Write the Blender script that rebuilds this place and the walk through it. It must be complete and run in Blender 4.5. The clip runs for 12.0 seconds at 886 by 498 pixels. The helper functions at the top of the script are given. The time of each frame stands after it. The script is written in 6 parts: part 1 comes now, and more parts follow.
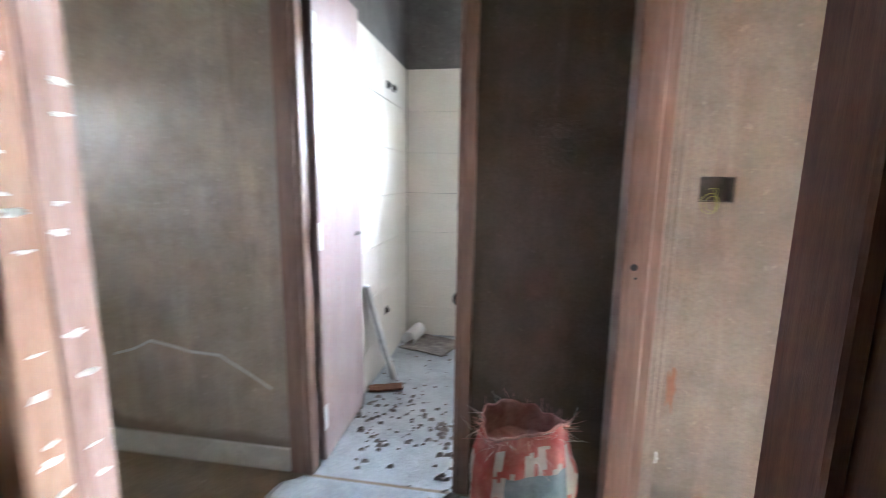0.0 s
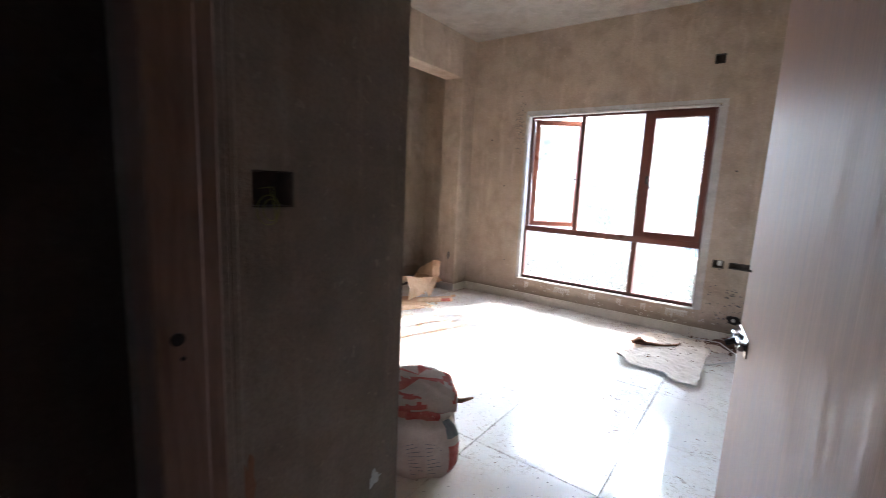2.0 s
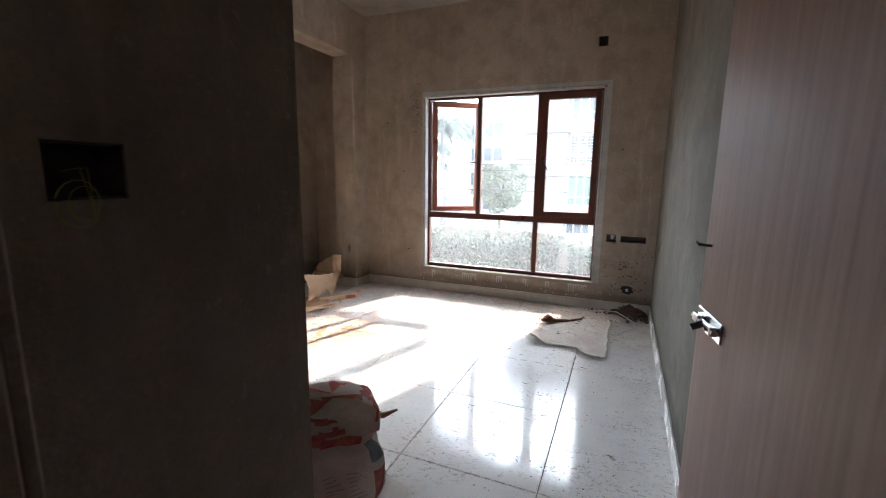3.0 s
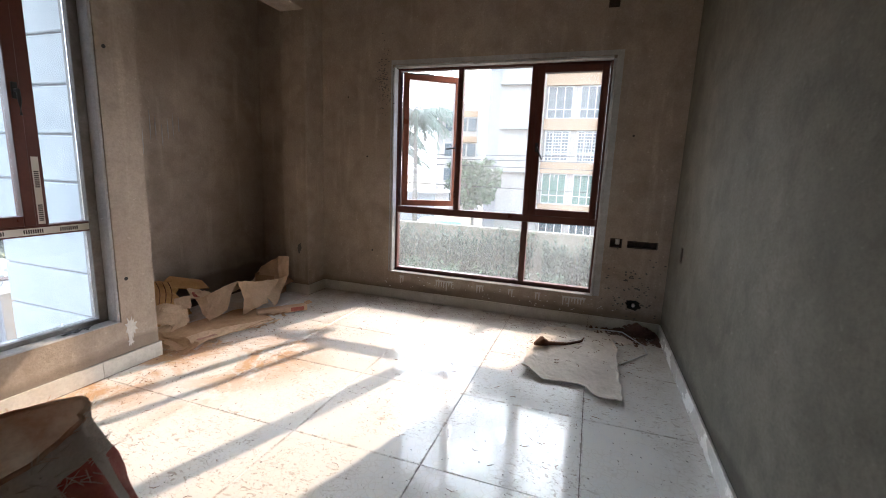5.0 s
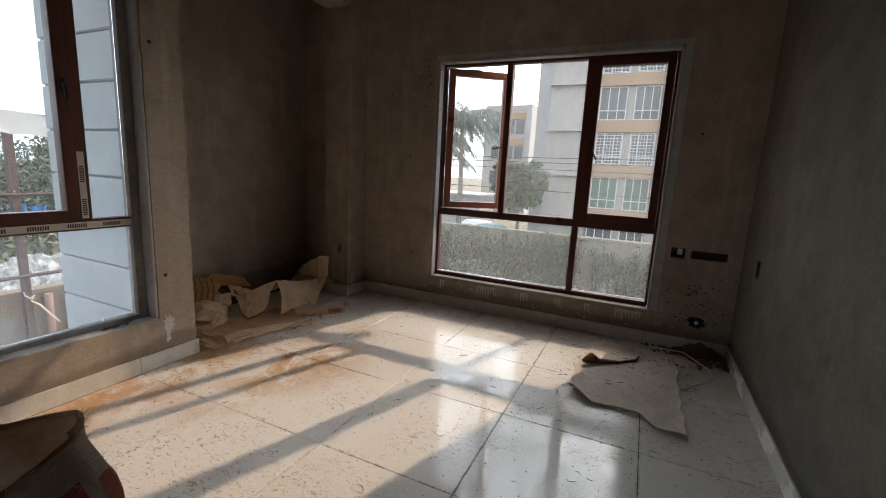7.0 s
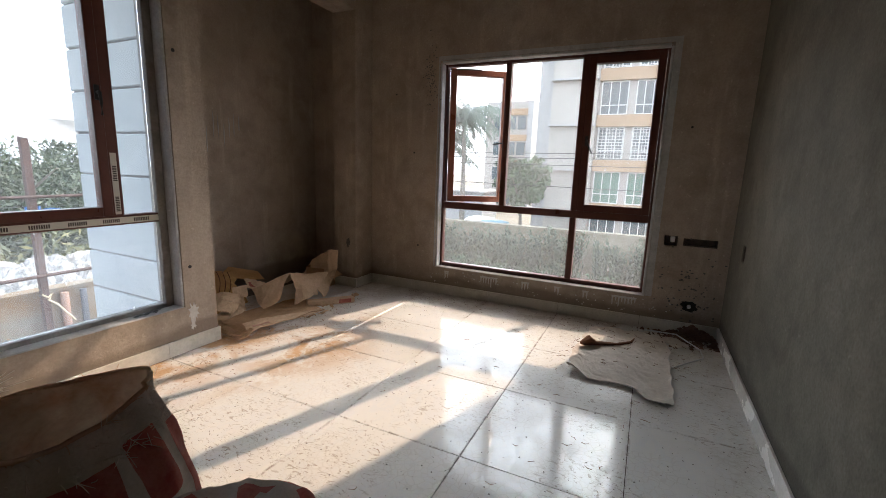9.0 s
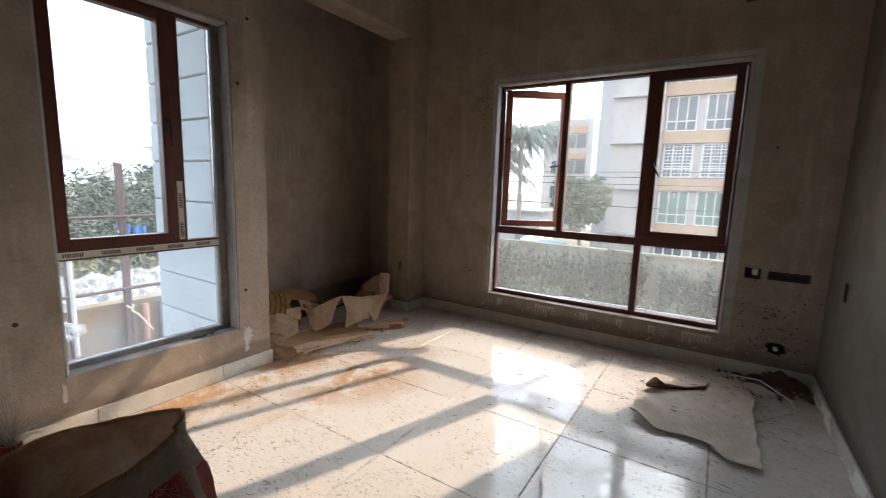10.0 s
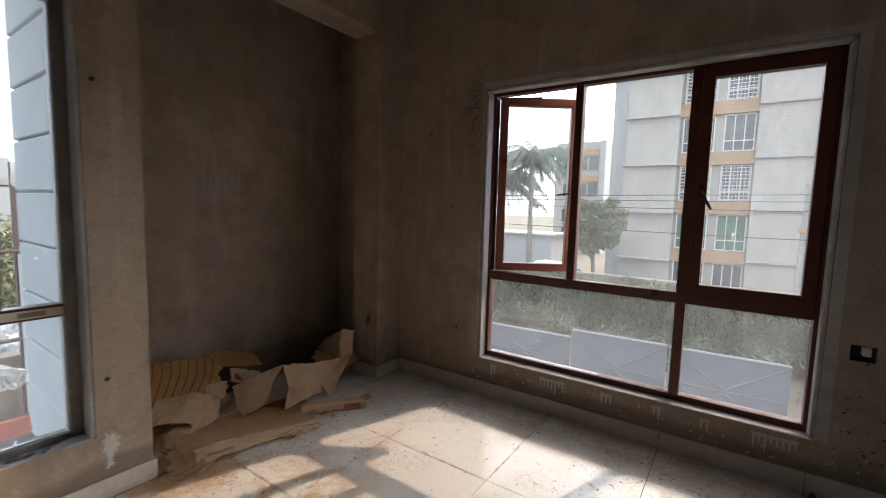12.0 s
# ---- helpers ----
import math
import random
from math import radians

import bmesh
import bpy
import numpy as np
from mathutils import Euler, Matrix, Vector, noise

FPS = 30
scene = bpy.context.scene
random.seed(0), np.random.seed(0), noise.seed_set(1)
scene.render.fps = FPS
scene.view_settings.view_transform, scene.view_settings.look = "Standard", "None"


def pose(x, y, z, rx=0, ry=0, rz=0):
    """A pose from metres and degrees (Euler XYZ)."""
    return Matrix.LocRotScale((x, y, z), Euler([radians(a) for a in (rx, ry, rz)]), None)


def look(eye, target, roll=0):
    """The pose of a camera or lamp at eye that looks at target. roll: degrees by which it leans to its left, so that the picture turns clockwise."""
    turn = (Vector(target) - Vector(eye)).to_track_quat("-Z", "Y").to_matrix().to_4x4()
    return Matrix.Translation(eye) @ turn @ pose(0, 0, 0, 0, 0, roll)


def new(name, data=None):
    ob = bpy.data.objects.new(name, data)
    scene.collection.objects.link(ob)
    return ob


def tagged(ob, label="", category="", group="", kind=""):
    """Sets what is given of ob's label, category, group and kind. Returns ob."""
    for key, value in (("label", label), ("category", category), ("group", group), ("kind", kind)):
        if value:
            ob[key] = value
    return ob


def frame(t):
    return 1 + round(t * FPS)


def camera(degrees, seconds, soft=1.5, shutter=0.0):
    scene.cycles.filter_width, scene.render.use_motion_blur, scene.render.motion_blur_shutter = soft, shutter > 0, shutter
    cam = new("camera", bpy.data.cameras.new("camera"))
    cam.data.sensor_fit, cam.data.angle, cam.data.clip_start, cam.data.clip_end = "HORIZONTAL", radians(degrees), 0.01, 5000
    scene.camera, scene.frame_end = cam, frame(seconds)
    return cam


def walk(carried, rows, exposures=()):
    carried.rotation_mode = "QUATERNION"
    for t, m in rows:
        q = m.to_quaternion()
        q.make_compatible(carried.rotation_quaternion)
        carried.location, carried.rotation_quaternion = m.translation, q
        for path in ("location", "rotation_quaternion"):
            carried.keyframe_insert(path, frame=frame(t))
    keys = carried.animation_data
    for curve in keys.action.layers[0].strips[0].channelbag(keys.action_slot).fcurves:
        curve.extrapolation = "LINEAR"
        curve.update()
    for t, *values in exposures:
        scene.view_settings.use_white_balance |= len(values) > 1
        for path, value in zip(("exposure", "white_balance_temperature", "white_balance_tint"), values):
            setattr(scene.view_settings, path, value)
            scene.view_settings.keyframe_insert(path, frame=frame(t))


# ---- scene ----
cam = camera(91.6, 12.0, soft=0.8, shutter=0.4)
PATH = [
    (0, (0.015, -0.133, 1.24), (-0.297, 1.815, 0.912), 0.8),
    (0.5, (-0.063, 0.061, 1.237), (0.295, 2.002, 0.915), 1.1),
    (1, (-0.111, 0.222, 1.263), (0.774, 1.981, 0.914), 1.0),
    (1.5, (-0.042, 0.388, 1.242), (1.244, 1.888, 0.932), 1.5),
    (2, (0.104, 0.5, 1.243), (1.697, 1.671, 0.943), 2.6),
    (2.5, (0.184, 0.551, 1.233), (1.913, 1.503, 0.909), 1.7),
    (3, (0.279, 0.675, 1.214), (2.098, 1.433, 0.876), 0.7),
    (3.2, (0.315, 0.729, 1.215), (2.158, 1.425, 0.868), 0.6),
    (4.8, (0.909, 0.934, 1.163), (2.774, 1.559, 0.8), 2.4),
    (5, (0.971, 0.955, 1.148), (2.835, 1.588, 0.793), 2.3),
    (5.5, (1.141, 1.061, 1.125), (2.988, 1.747, 0.782), 2.1),
    (6, (1.212, 1.098, 1.107), (3.035, 1.847, 0.766), 2.1),
    (6.5, (1.187, 1.057, 1.125), (2.988, 1.855, 0.776), 2.4),
    (7, (1.132, 1.003, 1.133), (2.921, 1.824, 0.779), 2.9),
    (7.5, (1.078, 0.966, 1.14), (2.861, 1.797, 0.779), 3.1),
    (9.3, (0.972, 0.935, 1.116), (2.746, 1.782, 0.748), 1.5),
    (9.5, (1.005, 0.948, 1.122), (2.754, 1.853, 0.776), 1.4),
    (10, (1.081, 0.966, 1.16), (2.748, 2.033, 0.869), 1.8),
    (10.5, (1.196, 1.039, 1.176), (2.749, 2.272, 0.919), 1.6),
    (11, (1.386, 1.154, 1.207), (2.935, 2.4, 0.987), 1.6),
    (11.5, (1.61, 1.217, 1.216), (3.224, 2.382, 1.02), 1.7),
    (12, (1.929, 1.235, 1.237), (3.573, 2.358, 1.048), 1.6),
]
EXPOSURES = [(t, stops, kelvin, min(14.0, 6.0 + 4.5 * t)) for t, stops, kelvin in (
    (0.0, 7.95, 5300), (0.5, 7.65, 4900), (1.0, 6.5, 4900), (1.5, 5.05, 5300), (2.0, 4.22, 5500), (2.5, 3.72, 5650), (3.0, 3.17, 5750),
    (3.2, 2.97, 5850), (5.0, 2.57, 5900), (5.5, 2.00, 5950), (6.0, 1.65, 6050), (6.5, 1.35, 6300), (7.0, 1.35, 6350), (7.5, 1.45, 6300), (9.5, 2.10, 6150), (10.5, 1.90, 6100), (11.0, 1.80, 6100), (11.5, 1.45, 6150), (12.0, 1.55, 6250))]
walk(cam, [(t, look(eye, target, roll)) for t, eye, target, roll in PATH], EXPOSURES)

# ---- daylight ----
SUN_DIR = Vector((1.0, -0.352, 0.653)).normalized()
world = bpy.data.worlds.new("hazy_sky")
scene.world = world
world.use_nodes = True
wn = world.node_tree
sky = wn.nodes.new("ShaderNodeTexSky")
sky.sky_type = 'NISHITA'
sky.sun_disc = False
sky.sun_elevation = math.asin(SUN_DIR.z)
sky.sun_rotation = math.atan2(SUN_DIR.x, SUN_DIR.y)
sky.air_density, sky.dust_density, sky.ozone_density = 1.0, 5.0, 1.0
haze = wn.nodes.new("ShaderNodeHueSaturation")  # the thick haze takes the blue out of the sky
haze.inputs["Saturation"].default_value, haze.inputs["Value"].default_value = 0.40, 1.6
wn.links.new(sky.outputs[0], haze.inputs["Color"])
veil = wn.nodes.new("ShaderNodeMix")  # milky haze, even over the whole sky
veil.data_type = 'RGBA'
veil.inputs[0].default_value = 0.48
veil.inputs[7].default_value = (9.0, 9.7, 10.5, 1)
wn.links.new(haze.outputs[0], veil.inputs[6])
wn.links.new(veil.outputs[2], wn.nodes["Background"].inputs[0])
wn.nodes["Background"].inputs[1].default_value = 0.15
sun_data = bpy.data.lights.new("sun", 'SUN')
sun_data.energy, sun_data.angle, sun_data.color = 1.05, radians(0.8), (1.0, 0.76, 0.50)
sun = new("sun", sun_data)
sun.matrix_world = look((12, -4, 9), Vector((12, -4, 9)) - SUN_DIR)


# sky light in the bathroom opening; the lobby opening and lamp are added fill
for name, eye, target, w, h, power in (("bathroom_window_light", (0.485, 3.22, 1.415), (0.485, 0, 1.25), 0.70, 1.22, 0.17), ("lobby_fill_light", (-2.26, 1.01, 1.52), (0, 1.05, 1.1), 0.14, 0.18, 0.0005)):
    data = bpy.data.lights.new(name, 'AREA')
    data.shape, data.size, data.size_y, data.energy, data.color = 'RECTANGLE', w, h, power, (0.86, 0.94, 1.0)
    lamp = new(name, data)
    lamp.matrix_world = look(eye, target)


# ---- materials ----
def material(name, colour=(0.5, 0.5, 0.5), rough=0.6, metal=0.0, spec=0.5):
    m = bpy.data.materials.new(name)
    m.use_nodes = True
    b = m.node_tree.nodes["Principled BSDF"]
    b.inputs["Base Color"].default_value = (*colour, 1)
    b.inputs["Roughness"].default_value = rough
    b.inputs["Metallic"].default_value = metal
    b.inputs["Specular IOR Level"].default_value = spec
    return m


class Nodes:
    """Short hands for building one material's node tree."""

    def __init__(self, m):
        self.m, self.t = m, m.node_tree
        self.b = self.t.nodes["Principled BSDF"]

    def add(self, kind, **settings):
        n = self.t.nodes.new(kind)
        for key, value in settings.items():
            n.inputs[key.replace("_", " ")].default_value = value
        return n

    def link(self, a, b):
        self.t.links.new(a, b)

    def place(self, scale=(1, 1, 1), world_space=True):
        c = self.t.nodes.new("ShaderNodeNewGeometry").outputs["Position"] if world_space else self.t.nodes.new("ShaderNodeTexCoord").outputs["Object"]
        mp = self.add("ShaderNodeMapping", Scale=scale)
        self.link(c, mp.inputs["Vector"])
        return mp.outputs[0]

    def noise(self, at, scale, detail=4.0, rough=0.55, distort=0.0):
        n = self.add("ShaderNodeTexNoise", Scale=scale, Detail=detail, Roughness=rough, Distortion=distort)
        self.link(at, n.inputs["Vector"])
        return n.outputs["Fac"]

    def ramp(self, fac, stops):
        r = self.t.nodes.new("ShaderNodeValToRGB")
        e = r.color_ramp.elements
        while len(e) < len(stops):
            e.new(0.5)
        for k, (p, c) in zip(e, stops):
            k.position, k.color = p, (*c, 1) if len(c) == 3 else c
        self.link(fac, r.inputs[0])
        return r.outputs[0]

    def level(self, fac, lo, hi, a=0.0, b=1.0):
        r = self.add("ShaderNodeMapRange", From_Min=lo, From_Max=hi, To_Min=a, To_Max=b)
        r.clamp = True
        self.link(fac, r.inputs[0])
        return r.outputs[0]

    def mix(self, fac, a, b, mode='MIX'):
        x = self.t.nodes.new("ShaderNodeMix")
        x.data_type, x.blend_type = 'RGBA', mode
        for sock, v in ((x.inputs[0], fac), (x.inputs[6], a), (x.inputs[7], b)):
            if hasattr(v, "is_linked"):
                self.link(v, sock)
            else:
                sock.default_value = v if isinstance(v, float) else (*v, 1)
        return x.outputs[2]

    def maths(self, op, a, b=0.0):
        x = self.t.nodes.new("ShaderNodeMath")
        x.operation = op
        for sock, v in ((x.inputs[0], a), (x.inputs[1], b)):
            if hasattr(v, "is_linked"):
                self.link(v, sock)
            else:
                sock.default_value = v
        return x.outputs[0]

    def bump(self, height, strength=0.3, distance=0.002):
        n = self.add("ShaderNodeBump", Strength=strength, Distance=distance)
        self.link(height, n.inputs["Height"])
        self.link(n.outputs[0], self.b.inputs["Normal"])


def plaster_material(name, dark, light, streak=0.35, damp=True):
    m = material(name, rough=0.85, spec=0.25)
    n = Nodes(m)
    at = n.place()
    big = n.noise(at, 1.3, 5, 0.6, 0.4)
    mid = n.noise(at, 6.5, 5, 0.6)
    fine = n.noise(at, 75, 4, 0.7)
    runs = n.noise(n.place((7, 7, 0.9)), 1.6, 4, 0.6)
    col = n.ramp(big, [(0.3, dark), (0.7, light)])
    col = n.mix(n.level(mid, 0.44, 0.68, 0.0, 0.38), col, tuple(c * 0.52 for c in dark))
    col = n.mix(n.level(runs, 0.56, 0.72, 0.0, streak), col, tuple(min(1, c * 1.35) for c in light))
    blot = n.level(n.noise(at, 2.6, 6, 0.68, 0.9), 0.53, 0.68, 0.0, 0.34)
    col = n.mix(blot, col, (dark[0] * 0.62, dark[1] * 0.57, dark[2] * 0.50))
    grit = n.level(n.noise(at, 38, 3, 0.55), 0.66, 0.72, 0.0, 0.4)
    col = n.mix(grit, col, tuple(min(1, c * 1.4) for c in light))
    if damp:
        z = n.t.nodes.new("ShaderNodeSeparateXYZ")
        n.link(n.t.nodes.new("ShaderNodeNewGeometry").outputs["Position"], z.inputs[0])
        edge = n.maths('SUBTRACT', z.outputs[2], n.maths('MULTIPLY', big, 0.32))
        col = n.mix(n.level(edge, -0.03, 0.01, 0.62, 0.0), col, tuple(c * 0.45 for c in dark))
    n.link(n.mix(n.level(fine, 0.42, 0.66, 0.0, 0.32), col, tuple(c * 0.6 for c in dark)), n.b.inputs["Base Color"])
    n.bump(n.maths('ADD', n.maths('MULTIPLY', mid, 1.5), n.maths('MULTIPLY', fine, 0.7)), 0.6, 0.006)
    return m


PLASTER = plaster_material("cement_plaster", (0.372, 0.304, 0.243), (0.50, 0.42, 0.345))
# mottled copy for the south wall, its weaker light put into a darker colour
PLASTER_SOUTH = plaster_material("darkened_mottled_plaster", (0.125, 0.114, 0.086), (0.215, 0.198, 0.156), 0.15)
# the lobby corner's shade is put into this darker brown plaster
PLASTER_SHADED = plaster_material("shaded_brown_plaster", (0.095, 0.070, 0.052), (0.135, 0.103, 0.080), 0.35)
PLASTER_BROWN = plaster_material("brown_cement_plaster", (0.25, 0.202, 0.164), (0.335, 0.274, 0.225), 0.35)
CEILING_CEMENT = plaster_material("ceiling_cement", (0.30, 0.28, 0.25), (0.38, 0.355, 0.325), 0.0, False)
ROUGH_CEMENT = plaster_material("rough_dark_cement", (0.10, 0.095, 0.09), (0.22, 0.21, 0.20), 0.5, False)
REVEAL = plaster_material("grey_reveal_plaster", (0.44, 0.44, 0.44), (0.56, 0.56, 0.56), 0.2, False)
SCREED = plaster_material("dusty_screed", (0.24, 0.19, 0.13), (0.33, 0.27, 0.19), 0.0, False)
WET_CEMENT = plaster_material("grey_mortar_bed", (0.34, 0.36, 0.38), (0.52, 0.54, 0.56), 0.0, False)


def tile_material():
    m = material("dusty_vitrified_tile", (0.72, 0.70, 0.66), 0.1, spec=0.55)
    n = Nodes(m)
    at = n.place()
    oi = n.t.nodes.new("ShaderNodeObjectInfo")
    base = n.ramp(oi.outputs["Random"], [(0.0, (0.84, 0.82, 0.785)), (1.0, (0.88, 0.865, 0.835))])
    cloud = n.noise(at, 2.1, 6, 0.62, 0.6)
    grain = n.noise(at, 26, 6, 0.7, 0.8)
    specks = n.noise(at, 60, 2, 0.5)
    # a matt film of dust with wiped, clear-edged patches and dried mud cracks between them
    patch = n.noise(n.place((1.0, 1.5, 1)), 7.5, 4, 0.55, 1.8)
    film = n.level(n.maths('ADD', patch, n.maths('MULTIPLY', n.level(cloud, 0.3, 0.7, -0.06, 0.06), 1.0)), 0.47, 0.50)
    cells = n.t.nodes.new("ShaderNodeTexVoronoi")
    cells.feature = 'DISTANCE_TO_EDGE'
    cells.inputs["Scale"].default_value = 34
    warp = n.mix(0.04, n.place(), n.ramp(n.noise(at, 9.0, 3), [(0.0, (0, 1, 0)), (1.0, (1, 0, 1))]))
    n.link(warp, cells.inputs["Vector"])
    crackle = n.level(cells.outputs["Distance"], 0.03, 0.07, 1.0, 0.0)
    crackle = n.maths('MULTIPLY', crackle, n.level(n.noise(at, 3.5, 3, 0.5, 0.8), 0.46, 0.52))
    scuff = n.level(n.noise(n.place((3, 9, 1)), 3.0, 5, 0.65, 1.2), 0.60, 0.66, 0.0, 0.9)
    smear = n.maths('MULTIPLY', n.level(n.noise(n.place((1.6, 1, 1)), 9.0, 5, 0.6, 2.2), 0.50, 0.56), n.level(cloud, 0.40, 0.52))
    wipes = n.maths('MULTIPLY', n.maths('MAXIMUM', smear, scuff), n.level(grain, 0.35, 0.6))
    dust = n.maths('MAXIMUM', n.maths('MULTIPLY', film, 0.58), n.maths('MULTIPLY', wipes, 0.62))
    col = n.mix(n.maths('MULTIPLY', dust, 0.45), base, (0.76, 0.71, 0.63))
    col = n.mix(n.maths('MULTIPLY', crackle, 0.22), col, (0.40, 0.34, 0.27))
    col = n.mix(n.level(specks, 0.70, 0.74, 0.0, 0.55), col, (0.30, 0.23, 0.17))
    track = n.maths('MULTIPLY', n.level(n.noise(n.place((2.2, 1, 1)), 13, 6, 0.72, 3.0), 0.565, 0.60), n.level(n.noise(at, 1.7, 3, 0.5), 0.46, 0.54))
    col = n.mix(n.maths('MULTIPLY', track, 0.6), col, (0.30, 0.22, 0.15))
    xyz = n.t.nodes.new("ShaderNodeSeparateXYZ")
    n.link(at, xyz.inputs[0])
    spot = n.maths('ADD', n.maths('ABSOLUTE', n.maths('MULTIPLY', n.maths('SUBTRACT', xyz.outputs[0], 2.95), 0.55)), n.maths('ABSOLUTE', n.maths('SUBTRACT', xyz.outputs[1], 2.72)))
    reach = n.maths('MAXIMUM', n.level(spot, 0.10, 0.50, 1.0, 0.0), n.maths('MULTIPLY', n.level(xyz.outputs[1], 2.75, 3.2), n.level(xyz.outputs[0], 2.9, 3.4, 1.0, 0.25)))
    sand = n.maths('MULTIPLY', reach, n.level(n.maths('ADD', n.noise(at, 4.2, 6, 0.65, 0.5), n.maths('MULTIPLY', grain, 0.35)), 0.58, 0.74))
    edge_dirt = n.maths('MULTIPLY', n.level(xyz.outputs[1], 0.75, 0.40), n.level(n.noise(at, 5, 5, 0.6), 0.4, 0.65))
    edge_dirt = n.maths('MAXIMUM', edge_dirt, n.maths('MULTIPLY', n.level(xyz.outputs[0], 3.85, 4.35), n.level(grain, 0.42, 0.55)))
    col = n.mix(n.maths('MULTIPLY', sand, 0.85), col, (0.52, 0.29, 0.12))
    grey = n.maths('MULTIPLY', n.level(xyz.outputs[0], 3.75, 4.30), n.level(n.noise(at, 3.4, 5, 0.62, 0.7), 0.42, 0.60))
    col = n.mix(n.maths('MULTIPLY', grey, 0.45), col, (0.42, 0.37, 0.31))
    col = n.mix(n.maths('MULTIPLY', edge_dirt, 0.3), col, (0.30, 0.25, 0.19))
    # brown dirt caught along the joints, which run every 0.6 m
    near_x = n.level(n.maths('PINGPONG', xyz.outputs[0], 0.3), 0.002, 0.010, 1.0, 0.0)
    near_y = n.level(n.maths('PINGPONG', n.maths('ADD', xyz.outputs[1], 0.3), 0.3), 0.002, 0.010, 1.0, 0.0)
    joint = n.maths('MULTIPLY', n.maths('MAXIMUM', near_x, near_y), n.level(n.noise(at, 22, 5, 0.7, 0.6), 0.48, 0.56))
    joint = n.maths('MULTIPLY', joint, n.level(n.noise(at, 1.9, 3, 0.5), 0.44, 0.54))
    col = n.mix(n.maths('MULTIPLY', joint, 0.6), col, (0.26, 0.19, 0.13))
    n.link(col, n.b.inputs["Base Color"])
    soil = n.maths('MAXIMUM', n.maths('MAXIMUM', n.maths('MAXIMUM', dust, sand), edge_dirt), n.maths('MAXIMUM', joint, track))
    soil = n.maths('MAXIMUM', soil, n.maths('MULTIPLY', crackle, 0.95))
    n.link(n.level(soil, 0.0, 1.0, 0.012, 0.22), n.b.inputs["Roughness"])
    n.link(n.level(soil, 0.0, 0.9, 0.95, 0.12), n.b.inputs["Specular IOR Level"])
    n.bump(soil, 0.05, 0.0015)
    return m


TILE = tile_material()


def grainy(name, a, b, scale=8.0, rough=0.6, stretch=(1, 1, 1), bump=0.2, metal=0.0, spec=0.4, own=True, fine=70.0):
    m = material(name, rough=rough, metal=metal, spec=spec)
    n = Nodes(m)
    at = n.place(stretch, not own)
    f = n.noise(at, scale, 5, 0.6, 0.5)
    g = n.noise(at, fine, 3, 0.6)
    col = n.mix(n.level(f, 0.32, 0.68), a, b)
    n.link(n.mix(n.level(g, 0.4, 0.7, 0.0, 0.25), col, tuple(c * 0.6 for c in a)), n.b.inputs["Base Color"])
    n.link(n.level(f, 0.3, 0.7, max(0.03, rough - 0.12), min(1.0, rough + 0.12)), n.b.inputs["Roughness"])
    n.bump(n.maths('ADD', f, n.maths('MULTIPLY', g, 0.4)), bump, 0.003)
    return m


GROUT = grainy("dark_grout", (0.07, 0.055, 0.045), (0.13, 0.10, 0.08), 20, 0.9, own=False)
SKIRT = grainy("cream_skirting_tile", (0.62, 0.59, 0.53), (0.70, 0.68, 0.62), 5, 0.25, own=False, bump=0.05)
BATH_TILE = grainy("cream_wall_tile", (0.66, 0.62, 0.55), (0.72, 0.69, 0.62), 3, 0.42, own=False, bump=0.01)
FRAME_WOOD = grainy("primed_brown_wood", (0.20, 0.115, 0.085), (0.30, 0.19, 0.15), 5, 0.55, (9, 9, 0.8), 0.25, own=False)
# brown jamb wood darkened to carry the shade of jamb and groove
DARK_WOOD = grainy("shade_darkened_wood", (0.075, 0.034, 0.022), (0.14, 0.068, 0.046), 5, 0.8, (9, 9, 0.8), 0.3, spec=0.15, own=False)
PINK_WOOD = grainy("pink_primed_wood", (0.22, 0.115, 0.085), (0.38, 0.255, 0.22), 5, 0.6, (10, 10, 1.0), 0.25, own=False)
LEAF_WOOD = grainy("pinkish_veneer_door", (0.24, 0.142, 0.102), (0.40, 0.265, 0.20), 7.0, 0.5, (9, 9, 0.30), 0.08, own=False)
BATH_LEAF = grainy("pale_pink_flush_door", (0.33, 0.245, 0.235), (0.43, 0.335, 0.32), 3.5, 0.4, (6, 6, 0.7), 0.08, own=False)
FRAME_BROWN = grainy("brown_powder_coated_aluminium", (0.085, 0.026, 0.018), (0.12, 0.038, 0.026), 6, 0.38, own=False, bump=0.05)
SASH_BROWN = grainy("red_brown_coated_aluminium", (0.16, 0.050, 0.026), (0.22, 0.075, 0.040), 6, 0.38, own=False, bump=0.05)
FRAME_GREY = grainy("cement_smeared_frame", (0.20, 0.19, 0.18), (0.33, 0.32, 0.31), 9, 0.8, own=False)
BLACK = grainy("black_plastic", (0.015, 0.015, 0.016), (0.03, 0.03, 0.03), 10, 0.4)
STEEL = material("chromed_steel", (0.62, 0.62, 0.62), 0.22, 1.0)
BOX_METAL = grainy("rusty_box_metal", (0.05, 0.04, 0.035), (0.11, 0.09, 0.075), 30, 0.7)
WHITE_PVC = grainy("white_pvc", (0.68, 0.69, 0.70), (0.78, 0.78, 0.78), 5, 0.35)
WIRE_YELLOW = material("yellow_green_wire", (0.33, 0.33, 0.08), 0.4)
CARDBOARD = grainy("brown_cardboard", (0.46, 0.28, 0.155), (0.59, 0.385, 0.23), 5, 0.85, bump=0.35)
CARDBOARD_PALE = grainy("pale_kraft_cardboard", (0.62, 0.43, 0.27), (0.76, 0.56, 0.385), 5, 0.85, bump=0.35)
